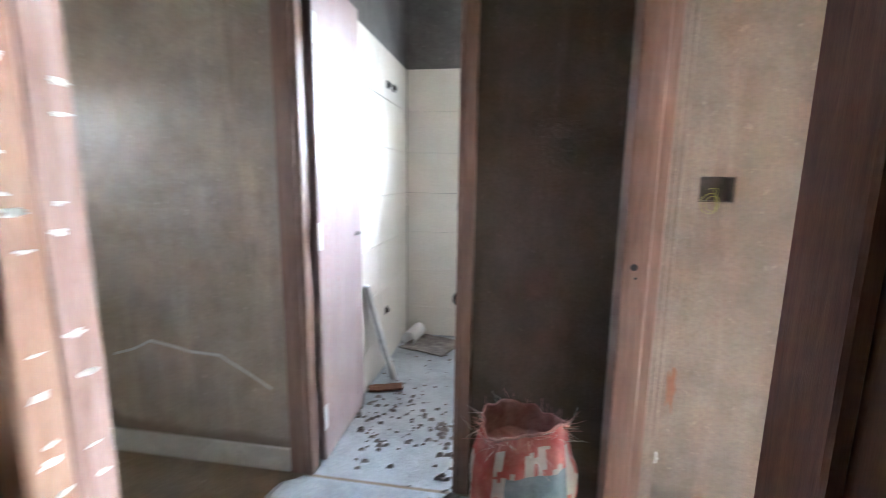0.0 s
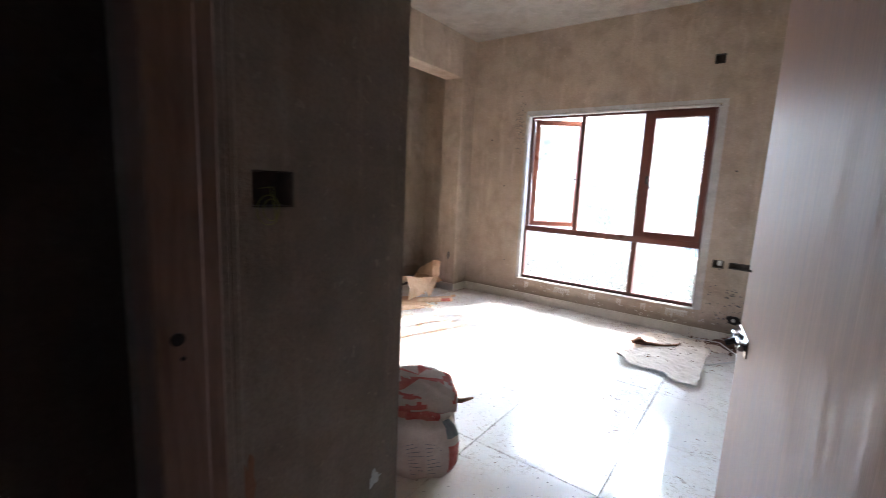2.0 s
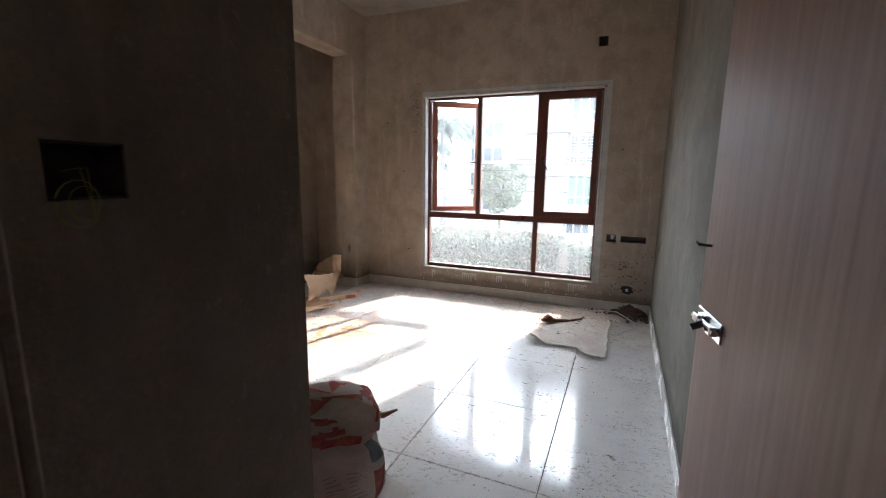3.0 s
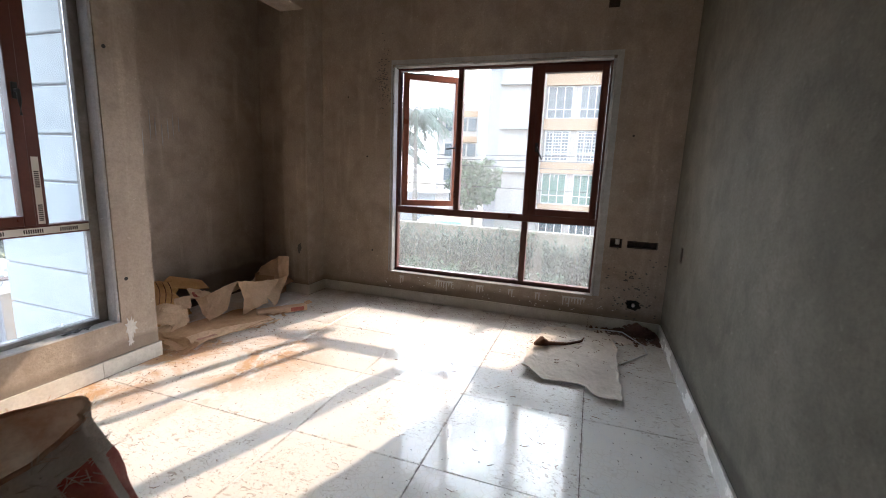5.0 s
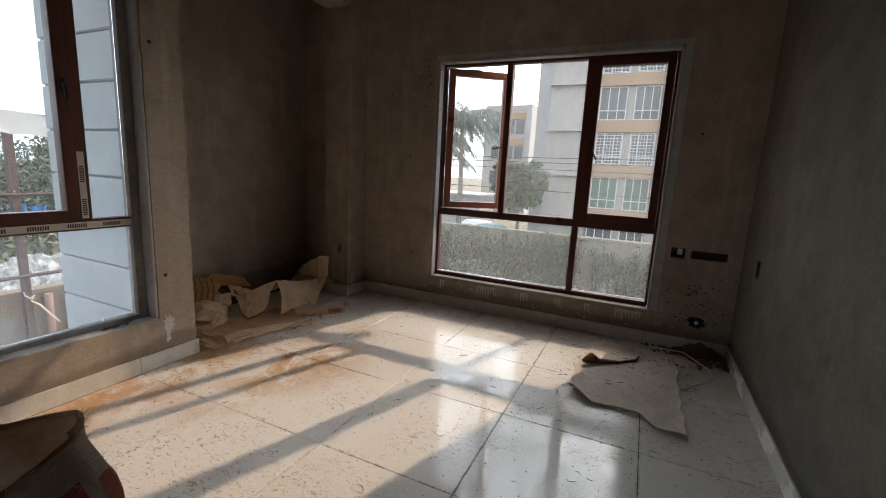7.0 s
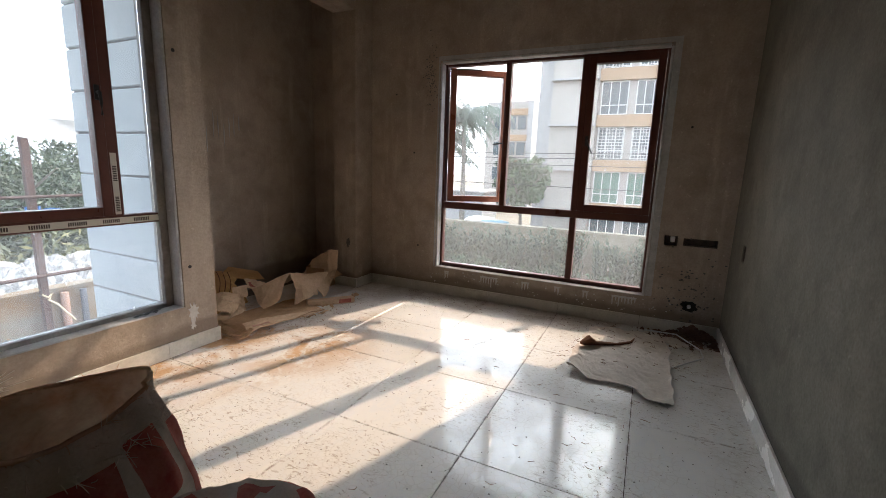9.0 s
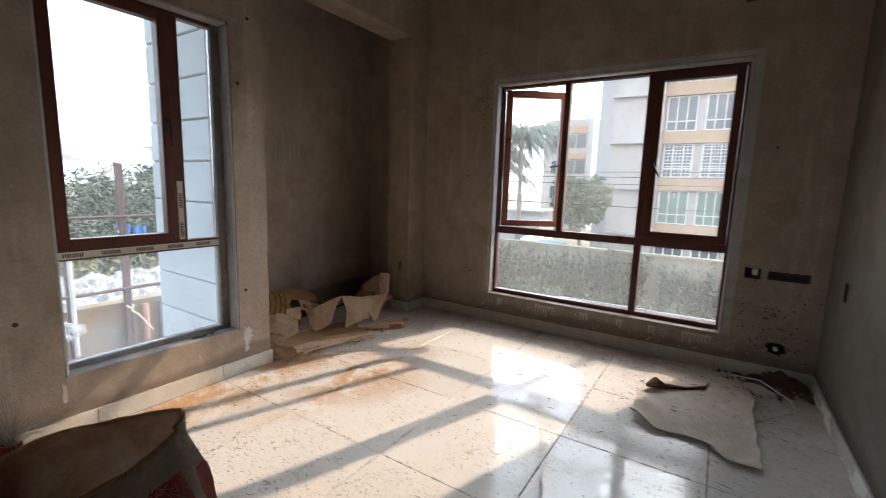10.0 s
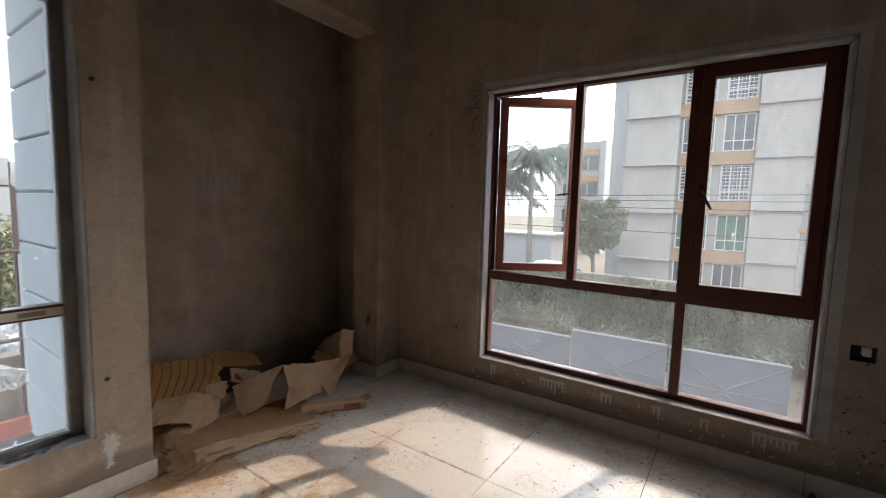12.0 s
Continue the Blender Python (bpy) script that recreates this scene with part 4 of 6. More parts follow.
# ---- sacks ----
def sack(label, at, rx, ry, h, seed, prints=(), open_top=False, tilt=0.0, patchy=False, lean=0.0, lens=0.0, slope=0.0, lining=None):
    """A woven sack: a slumped body of rounded-square section, pinched or open at the top. prints: (turn from, to, height from, to, slot)."""
    rng = np.random.default_rng(seed)
    t = thing("cement_sack", label, "sack", at=at, group="sacks of building material")
    n, rows = 72, 44
    ph = rng.uniform(0, 6.28, 8)

    def shape(a, q, inner=0.0):
        c, s = math.cos(a), math.sin(a)
        e = 3.2 if not open_top else 3.2 - (1.3 + 0.6 * lens) * q
        k = (abs(c) ** e + abs(s) ** e) ** (-1 / e)
        prof = 0.86 + 0.20 * math.sin(math.pi * min(1.0, q * 1.05)) - (0.10 * max(0, 0.08 - q) / 0.08)
        if not open_top:
            prof = 0.96 + 0.10 * math.sin(math.pi * min(1.0, q * 1.3)) - (0.05 * max(0, 0.08 - q) / 0.08)
            prof *= 1.0 - 0.12 * max(0.0, q - 0.62) / 0.38 - 0.10 * math.exp(-((q - 0.66) / 0.025) ** 2) + 0.07 * math.exp(-((q - 0.74) / 0.05) ** 2)
        w = 0.030 * math.sin(5 * a + ph[0] + 7 * q) * q + 0.022 * math.sin(9 * a + ph[1] - 11 * q) + 0.016 * math.sin(17 * a + ph[2] + 5 * q) + 0.05 * noise.noise((2.2 * c + seed, 2.2 * s, 4.5 * q)) + 0.02 * noise.noise((9 * c, 9 * s + seed, 14 * q))
        flat = 1.0 - 0.5 * lens * q * q if open_top else 1.0 - 0.80 * max(0.0, q - 0.6) / 0.4
        z = h * q * (1.0 + (1 - lens) * (0.06 * math.sin(2 * a + ph[3]) * q + 0.05 * noise.noise((3 * c, 3 * s, seed)) * q) - slope * c * q ** 3)
        z += lean * s * q ** 3 + lens * q ** 3 * 0.015 * c * c
        r = k * (prof + w - inner)
        return Vector((rx * r * c + tilt * q * q, ry * r * s * flat, z))

    bm = bmesh.new()
    grid = [[bm.verts.new(shape(2 * math.pi * i / n, j / rows)) for i in range(n)] for j in range(rows + 1)]
    for j in range(rows):
        for i in range(n):
            f = bm.faces.new((grid[j][i], grid[j][(i + 1) % n], grid[j + 1][(i + 1) % n], grid[j + 1][i]))
            u, v = i / n, j / rows + 0.004 * math.sin(3 * i / n * 6.28)
            if patchy and noise.noise((5 * math.cos(6.28 * u), 5 * math.sin(6.28 * u) + seed, 6 * v)) > 0.22 - 0.35 * v * v:
                f.material_index = 1
            for u0, u1, v0, v1, slot in prints:
                if u0 <= u < u1 and v0 <= v < v1:
                    f.material_index = slot
    bm.faces.new(grid[0][::-1])
    if not open_top:
        top = grid[rows]
        mid = bm.verts.new(sum((v.co for v in top), Vector()) / n - Vector((0, 0, h * 0.05)))
        for i in range(n):
            bm.faces.new((top[i], top[(i + 1) % n], mid))
    part("body", bm, [SACK_WHITE, SACK_RED, SACK_BLUE], t, smooth=True)
    if open_top:
        bm = bmesh.new()
        g = [[bm.verts.new(shape(2 * math.pi * i / n, 1.0 - (0.24 + 0.3 * lens) * j / 14, 0.012 + 0.10 * (j / 14))) for i in range(n)] for j in range(15)]
        for j in range(14):
            for i in range(n):
                bm.faces.new((g[j][i], g[j + 1][i], g[j + 1][(i + 1) % n], g[j][(i + 1) % n]))
        bm.faces.new(g[14])
        part("lining", bm, lining or SACK_INSIDE, t, "cement-stained inside" if lining is None else "faded red inside", smooth=True)
        bm = bmesh.new()
        rim = [shape(2 * math.pi * i / n, 1.0, 0.006) + Vector((0, 0, 0.002)) for i in range(n + 1)]
        tube(bm, rim, 0.005, 6)
        part("rim", bm, lining or SACK_INSIDE, t, "frayed dark rim" if lining is None else "frayed red rim", smooth=True)
    return t, shape, rng


def frays(t, shape, rng, n, spread, length, mat, a0=0.0, a1=6.28, q0=0.93, label="loose woven threads"):
    bm = bmesh.new()
    for _ in range(n):
        a = rng.uniform(a0, a1)
        p = shape(a, rng.uniform(q0, 1.0))
        d = Vector((math.cos(a) * spread + rng.normal() * 0.4, math.sin(a) * spread + rng.normal() * 0.4, rng.normal() * 0.5 + 0.25)).normalized()
        L = length * rng.uniform(0.4, 1.2)
        e = Vector(rng.normal(size=3)) * L * 0.25
        tube(bm, [p - d * 0.004, p + d * L * 0.5 + e * 0.4, p + d * L + e], [0.0011, 0.0009, 0.0006], 4)
    ob = part("threads", bm, mat, t, label)
    return tagged(ob, kind="stuff")


THREAD = material("pale_woven_thread", (0.66, 0.60, 0.54), 0.7)
THREAD_RED = material("faded_red_thread", (0.50, 0.26, 0.23), 0.7)
t, sh, rg = sack("ragged open red and white sack against the lobby wall", pose(0.085, 1.255, -0.004, 0, 0, 14), 0.17, 0.125, 0.425, 3,
                 [(0.0, 0.52, 0.80, 1.01, 1), (0.50, 0.62, 0.30, 1.01, 1), (0.90, 1.0, 0.62, 1.01, 1), (0.66, 0.86, 0.0, 0.70, 2), (0.62, 0.90, 0.90, 1.01, 1)], True, 0.0, True, lining=grainy("faded_red_lining", (0.22, 0.06, 0.05), (0.46, 0.26, 0.23), 9, 0.7, bump=0.5))
frays(t, sh, rg, 90, 0.9, 0.055, THREAD_RED)
frays(t, sh, rg, 40, 0.9, 0.06, THREAD, 0.0, 6.28, 0.8)
t, sh, rg = sack("slumped white printed sack with red and blue panels, folded shut", pose(1.512, 1.60, 0.0, 0, 0, -44), 0.152, 0.135, 0.38, 8,
                 [(0.50, 0.82, 0.66, 0.76, 1), (0.84, 0.89, 0.46, 0.64, 2), (0.84, 0.91, 0.04, 0.38, 1), (0.60, 0.90, 0.80, 0.93, 1), (0.2, 0.4, 0.0, 1.0, 1), (0.835, 0.838, 0.0, 0.62, 2), (0.66, 0.663, 0.0, 0.6, 2), (0.51, 0.98, 0.955, 0.975, 1)], False, -0.06, slope=0.16)
frays(t, sh, rg, 45, 0.9, 0.035, THREAD, 0.0, 6.28, 0.7)
bm = bmesh.new()
g = []
for j in range(17):
    f = math.pi * (j / 16 - 0.5)
    row = []
    for i in range(48):
        a = 2 * math.pi * i / 48
        c, q = math.cos(a), math.sin(a)
        k = (abs(c) ** 4 + abs(q) ** 4) ** -0.25 * abs(math.cos(f)) ** 0.45
        x, y = 0.166 * k * c, 0.138 * k * q
        z = 0.048 * math.copysign(abs(math.sin(f)) ** 0.8, math.sin(f)) * (1 + 0.3 * q)
        z += 0.020 * noise.noise((9 * x, 14 * y, 3)) + 0.010 * noise.noise((30 * x, 34 * y, 5)) - 0.03 * (q < -0.6) * k - 0.12 * (x + 0.02)
        row.append(bm.verts.new((x - 0.03, y - 0.012, 0.362 + z)))
    g.append(row)
for j in range(16):
    for i in range(48):
        fc = bm.faces.new((g[j][i], g[j][(i + 1) % 48], g[j + 1][(i + 1) % 48], g[j + 1][i]))
        if noise.noise((0.16 * i, 0.35 * j, 8)) > 0.12 or j in (5, 6):
            fc.material_index = 1
bmesh.ops.remove_doubles(bm, verts=bm.verts, dist=0.0005)
part("folded_top", bm, [SACK_WHITE, SACK_RED], t, "folded-over printed top", smooth=True)
bm = bmesh.new()
# rows of small print, too small to read
for k in range(9):
    for j in range(2):
        a = 2 * math.pi * (0.68 + 0.075 * j)
        q = 0.08 + 0.045 * k
        p, p2 = sh(a, q), sh(a + 0.16 + 0.24 * ((k * 3 + j) % 4) / 3, q)
        o = Vector((math.cos(a), math.sin(a), 0)) * 0.0025
        v = [bm.verts.new(c) for c in (p + o, p2 + o, p2 + o + Vector((0, 0, 0.0025)), p + o + Vector((0, 0, 0.0025)))]
        bm.faces.new(v)
part("small_print", bm, SACK_BLUE, t, "faded lines of small print")
part("stick", tube(bmesh.new(), [(0.10, -0.02, 0.305), (0.16, -0.03, 0.298), (0.215, -0.03, 0.31)], [0.012, 0.011, 0.004], 6), STICK, t, "stick poking out of the fold")
t, sh, rg = sack("wide open woven sack, its lining stained brown with cement", pose(1.340, 1.965, 0.0, 0, 0, -5), 0.245, 0.19, 0.605, 21,
                 [(0.62, 0.70, 0.62, 0.86, 1), (0.72, 0.80, 0.60, 0.86, 1), (0.83, 0.90, 0.60, 0.88, 1), (0.92, 1.0, 0.30, 0.80, 1), (0.0, 0.10, 0.30, 0.70, 1), (0.6, 1.0, 0.1, 0.4, 1)], True, 0.0, False, 0.03, 1.0)
frays(t, sh, rg, 130, 0.7, 0.034, THREAD, 3.3, 6.2, 0.84)
frays(t, sh, rg, 60, 0.6, 0.02, SACK_INSIDE, 0, 6.28, 0.99, "dark frayed fibres")
t, sh, rg = sack("pale woven sack with a frayed tied neck", pose(1.29, 2.26, 0.0, 0, 0, -12), 0.14, 0.12, 0.50, 31, [], False, 0.0)
bm = bmesh.new()
for _ in range(80):
    a, e = rg.uniform(0, 6.28), rg.uniform(0.3, 1.4)
    d = Vector((math.cos(a) * math.cos(e), math.sin(a) * math.cos(e), math.sin(e)))
    L = rg.uniform(0.04, 0.10)
    b = Vector((0.03, -0.17, 0.625))
    tube(bm, [b, b + d * L * 0.5 + Vector((0, 0, 0.01)), b + d * L], [0.0008, 0.0007, 0.0005], 4)
tagged(part("threads", bm, THREAD, t, "burst of pale loose threads"), kind="stuff")
bm = bmesh.new()
tube(bm, [(0.02, -0.09, 0.45), (0.026, -0.15, 0.55), (0.03, -0.17, 0.63)], [0.035, 0.014, 0.018], 10)
part("neck", bm, SACK_RED, t, "red gathered neck")


# ---- cardboard and paper ----
def sheet(name, label, category, w, d, at, mat, shape, seed, nx=28, ny=20, thick=0.004, ragged=0.02, group="", jitter=0.0):
    """A bent sheet with thickness and a torn outline; shape(u, v) gives the height and slips, u and v from 0 to 1."""
    rng = np.random.default_rng(seed)
    bm = bmesh.new()
    off = rng.uniform(0, 50)
    top = []
    for j in range(ny + 1):
        row = []
        for i in range(nx + 1):
            u, v = i / nx, j / ny
            dx, dy, z = shape(u, v)
            e = noise.noise((off + 7 * u, 7 * v, 1)) * ragged
            eu = e * max(0.0, 1 - 4 * min(u, 1 - u))
            ev = e * max(0.0, 1 - 4 * min(v, 1 - v))
            z += min(1.0, 400 * thick) ** 2 * 0.006 * noise.noise((off + 9 * u, 9 * v, 3)) + 0.003 * noise.noise((off + 22 * u, 22 * v, 5))
            z = max(0.0, z + jitter * rng.normal())
            row.append(bm.verts.new(((u - 0.5) * w + dx + eu, (v - 0.5) * d + dy + ev, z + thick)))
        top.append(row)
    low = [[bm.verts.new(v.co - Vector((0, 0, thick))) for v in r] for r in top]
    for j in range(ny):
        for i in range(nx):
            bm.faces.new((top[j][i], top[j][i + 1], top[j + 1][i + 1], top[j + 1][i]))
            bm.faces.new((low[j][i], low[j + 1][i], low[j + 1][i + 1], low[j][i + 1]))
    for i in range(nx):
        bm.faces.new((top[0][i], low[0][i], low[0][i + 1], top[0][i + 1]))
        bm.faces.new((top[ny][i], top[ny][i + 1], low[ny][i + 1], low[ny][i]))
    for j in range(ny):
        bm.faces.new((top[j][0], top[j + 1][0], low[j + 1][0], low[j][0]))
        bm.faces.new((top[j][nx], low[j][nx], low[j + 1][nx], top[j + 1][nx]))
    return thing(name, label, category, bm, mat, at, group=group)


CARDBOARD_ORANGE = grainy("ribbed_orange_cardboard", (0.48, 0.25, 0.09), (0.62, 0.36, 0.15), 6, 0.8, bump=0.3)


def bump_at(u, v, cu, cv, su, sv):
    return math.exp(-((u - cu) / su) ** 2 - ((v - cv) / sv) ** 2)


def peak(u, v, cu, cv, su, sv):
    """A pointed tent of height 1."""
    return max(0.0, 1 - abs(u - cu) / su) * max(0.0, 1 - abs(v - cv) / sv)


CG = "torn cardboard packaging"


def folded(name, label, category, at, faces, mat, group="", n=8, rough=0.010):
    """A stiff sheet creased into flat faces, each given by four corners, with dents, a torn outline and real thickness."""
    bm = bmesh.new()
    for q in faces:
        a, b, c, d = (Vector(p) for p in q)
        g = []
        for j in range(n + 1):
            for i in range(n + 1):
                u, v = i / n, j / n
                p = a * (1 - u) * (1 - v) + b * u * (1 - v) + c * u * v + d * (1 - u) * v
                k, f = p * 10, p * 31
                p = p + Vector((noise.noise(k), noise.noise(k + Vector((9, 0, 0))), noise.noise(k + Vector((0, 7, 0))))) * rough
                p = p + Vector((noise.noise(f), noise.noise(f + Vector((9, 0, 0))), noise.noise(f + Vector((0, 7, 0))))) * rough * 0.45
                p.z = max(0.003, p.z)
                g.append(bm.verts.new(p))
        for j in range(n):
            for i in range(n):
                o = j * (n + 1) + i
                bm.faces.new((g[o], g[o + 1], g[o + n + 2], g[o + n + 1]))
    bmesh.ops.remove_doubles(bm, verts=bm.verts, dist=0.002)
    bmesh.ops.recalc_face_normals(bm, faces=bm.faces)
    ob = thing(name, label, category, bm, mat, at, group=group)
    m = ob.modifiers.new("thickness", 'SOLIDIFY')
    m.thickness = 0.004
    return ob


# flat sheets in front of the nook, one lapped over the other
sheet("cardboard_sheet", "flat torn kraft cardboard lying on the tiles", "cardboard", 0.74, 0.40, pose(3.185, 3.335, 0.003, 0, 0, -9), CARDBOARD,
      lambda u, v: (0.10 * (v - 0.5), 0.04 * math.sin(3 * u), 0.005 + 0.004 * abs(math.sin(4 * u + v)) + 0.014 * max(0, 0.08 - u) / 0.08 + 0.010 * max(0.0, 0.06 - v) / 0.06), 1, 48, 28, ragged=0.035, group=CG)
sheet("cardboard_sheet", "dark cardboard flap bent up at the wall corner", "cardboard", 0.12, 0.44, pose(2.835, 3.40, 0.004, 0, 0, -5), CARDBOARD, lambda u, v: (0.02 * math.sin(6 * v), 0, 0.004 + 0.05 * max(0, u - 0.55)), 2, 10, 24, ragged=0.03, group=CG)
fl = sheet("cardboard_sheet", "narrow tapering cardboard strip with a faded red label", "cardboard", 0.60, 0.09, pose(3.17, 3.185, 0.012, 0, 0, -12.5), CARDBOARD_PALE, lambda u, v: (0, -0.05 * (v - 0.5) * u, 0.004 + 0.035 * v * (1 - 0.7 * u) + 0.008 * math.sin(6 * u)), 3, 32, 6, ragged=0.012, group=CG)
part("label", boxes((-0.26, -0.026, 0.026, -0.14, 0.018, 0.0275)), grainy("pale_pink_print", (0.52, 0.25, 0.19), (0.60, 0.36, 0.27), 30, 0.8), fl, "faded pink label")
# torn shreds at the edge of the flat sheets
for k, (x, y, a) in enumerate(((3.50, 3.25, 20), (3.55, 3.20, -35), (3.42, 3.07, 5), (3.60, 3.13, 60), (2.95, 3.13, 15), (3.30, 3.10, -15))):
    sheet("cardboard_scrap", "small curled shred of torn cardboard", "cardboard", 0.09, 0.025, pose(x, y, 0.003, 0, 0, a), CARDBOARD if k % 2 else CARDBOARD_PALE, lambda u, v: (0.01 * math.sin(7 * u), 0.012 * math.sin(5 * u), 0.018 * abs(math.sin(3 * u + k))), 80 + k, 12, 4, 0.002, 0.02, "cardboard shreds")


def ribbed(u, v):
    """A bowed sheet that slides down the side wall: high at the back, low at the front."""
    bow = math.sin(math.pi * min(1.0, u * 0.9 + 0.1))
    return 0.06 * v, 0.07 * u * (1 - v), 0.012 + (0.30 - 0.10 * u) * v ** 1.25 + 0.05 * bow * math.sin(math.pi * v)


rib = sheet("corrugated_sheet", "ribbed orange corrugated cardboard bowed against the nook wall", "cardboard", 0.56, 0.34, pose(3.03, 3.83, 0.006), CARDBOARD_ORANGE, ribbed, 4, 30, 60, ragged=0.04, group=CG)
# thin dark rods on the ribs paint in the shade of their folds
bm = bmesh.new()
for k in range(11):
    row = []
    for i in range(16):
        q = i / 15
        u = 0.06 + 0.088 * k - 0.30 * q * q
        v = 0.97 - 0.85 * q
        if u < 0.01:
            break
        dx, dy, z = ribbed(u, v)
        row.append(((u - 0.5) * 0.56 + dx, (v - 0.5) * 0.34 + dy - 0.002, z + 0.006))
    if len(row) > 3:
        tube(bm, row, 0.003, 5)
part("crease", bm, STICK, rib, "dark lines laid on for the shade in the creases")
folded("cardboard_flap", "orange cardboard flap with a red label against the wall", "cardboard", pose(0, 0, 0),
       [((3.25, 3.99, 0.20), (3.44, 3.93, 0.15), (3.66, 3.93, 0.10), (3.64, 3.99, 0.165)), ((3.25, 3.99, 0.20), (3.64, 3.99, 0.165), (3.63, 4.04, 0.17), (3.40, 4.05, 0.25))], CARDBOARD_ORANGE, CG, 8, 0.006)
fl = sheet("cardboard_sheet", "small cardboard flap with a pink label, propped on the pile", "cardboard", 0.24, 0.10, pose(3.47, 3.80, 0.10, 40, 22, -8), CARDBOARD_PALE, lambda u, v: (0, 0, 0.02 * peak(u, v, 0.4, 0.5, 0.5, 2)), 6, 10, 6, ragged=0.02, group=CG)
part("label", boxes((-0.10, -0.035, 0.014, -0.03, 0.01, 0.0155)), RED_PRINT, fl, "faded red printed label")
# two torn curls in front of the ribs, hollow underneath
folded("crumpled_cardboard", "torn curling kraft piece with a dark hollow under it", "cardboard", pose(0, 0, 0),
       [((2.80, 3.66, 0.06), (2.92, 3.60, 0.085), (3.06, 3.68, 0.165), (2.92, 3.76, 0.15)), ((2.92, 3.60, 0.085), (3.00, 3.56, 0.05), (3.20, 3.66, 0.12), (3.06, 3.68, 0.165)),
        ((3.00, 3.56, 0.05), (2.97, 3.54, 0.006), (3.16, 3.58, 0.01), (3.20, 3.66, 0.12))], CARDBOARD_PALE, CG, 9, 0.018)
folded("crumpled_cardboard", "twisted brown cardboard shred on the pile", "cardboard", pose(0, 0, 0),
       [((2.86, 3.60, 0.006), (2.98, 3.53, 0.008), (3.12, 3.60, 0.065), (3.02, 3.64, 0.07)), ((3.12, 3.66, 0.11), (3.20, 3.62, 0.10), (3.27, 3.68, 0.16), (3.17, 3.72, 0.17))], CARDBOARD_PALE, CG, 8, 0.016)
# one creased sheet: a tent with a dark mouth whose far end curls up as a fin
A, B, C, D = (3.25, 3.50, 0.004), (3.27, 3.64, 0.14), (3.495, 3.47, 0.258), (3.36, 3.44, 0.07)
E, F, G2, K = (3.675, 3.48, 0.205), (3.53, 3.38, 0.12), (3.445, 3.385, 0.005), (3.72, 3.40, 0.075)
M, R, S = (3.965, 3.47, 0.172), (3.74, 3.34, 0.004), (3.80, 3.35, 0.02)
folded("crumpled_cardboard", "large crumpled kraft cardboard standing in sharp folds", "cardboard", pose(0, 0, 0),
       [(A, B, C, D), (C, E, F, (3.50, 3.41, 0.13)), ((3.50, 3.41, 0.13), F, (3.52, 3.37, 0.03), G2), (E, M, K, F), (F, K, (3.70, 3.37, 0.035), (3.52, 3.37, 0.03)), (M, (4.01, 3.41, 0.20), S, K), (K, S, R, R),
        (M, (4.00, 3.50, 0.362), (4.04, 3.42, 0.358), (4.01, 3.41, 0.20)), (M, (3.92, 3.74, 0.11), (4.04, 3.72, 0.24), (4.00, 3.50, 0.362)), (B, (3.50, 3.66, 0.10), E, C)], CARDBOARD_PALE, CG, 9, 0.012)
cb = thing("cardboard_box", "small crushed cardboard carton with a red label", "box", boxes((-0.19, -0.032, 0, 0.19, 0.032, 0.048), bevel=0.007), CARDBOARD_PALE, pose(3.645, 3.18, 0.002, 0, 0, -38), group=CG)
part("label", boxes((0.06, -0.0332, 0.010, 0.16, -0.0322, 0.040)), RED_PRINT, cb, "red printed label")
part("flap", boxes((0.188, -0.05, 0.003, 0.235, 0.02, 0.006)), CARDBOARD, cb, at=pose(0, 0, 0, 0, -14, 6))
part("flap", boxes((0.175, 0.0, 0.0, 0.18, 0.03, 0.05)), CARDBOARD_PALE, cb, "torn upright end flap", at=pose(0, 0, 0.045, 12, 10, 0))
cb = thing("cardboard_box", "dark open carton standing by the pillar", "box", at=pose(4.045, 3.62, 0.0, 0, 0, 10), group=CG)
part("body", boxes((-0.11, -0.09, 0.002, 0.10, -0.084, 0.19), (-0.11, 0.084, 0.002, 0.10, 0.09, 0.20), (-0.11, -0.084, 0.002, -0.104, 0.084, 0.19), (0.094, -0.084, 0.002, 0.10, 0.084, 0.19), (-0.104, -0.084, 0.002, 0.094, 0.084, 0.007)), CARDBOARD, cb)
part("flap", boxes((-0.10, 0, 0, 0.09, 0.08, 0.004)), CARDBOARD, cb, at=pose(0, -0.165, 0.10, 30, 0, 0))
# dusty paper in the far corner
sheet("kraft_paper", "dusty crumpled kraft paper spread on the tiles", "paper", 0.96, 0.53, pose(3.765, 0.975, 0.002), KRAFT,
      lambda u, v: (0.16 * (v - 0.5) * (1 - u) + 0.04 * noise.noise((3 * v, 0, 4)) * (1 - u), 0.03 * math.sin(5 * u) * v, 0.003 + 0.006 * abs(noise.noise((6 * u, 4 * v, 2))) + 0.007 * abs(noise.noise((14 * u, 9 * v, 8))) + 0.016 * max(0.0, 1 - 14 * u) * (0.4 + 0.6 * abs(math.sin(5 * v))) + 0.03 * bump_at(u, v, 0.0, 1.0, 0.07, 0.12) + 0.012 * max(0.0, 1 - 20 * v)), 9, 60, 36, 0.0015, 0.05)
sheet("paper_scrap", "torn paper strip in the rubble corner", "paper", 0.30, 0.12, pose(4.22, 0.72, 0.003, 0, 0, 40), KRAFT, lambda u, v: (0, 0, 0.012 * math.sin(5 * u)), 10, 12, 6, 0.002)
t = thing("bark_strip", "curled strip of brown bark", "stick", at=pose(3.765, 1.228, 0.006, 0, 0, -54))
bm = bmesh.new()
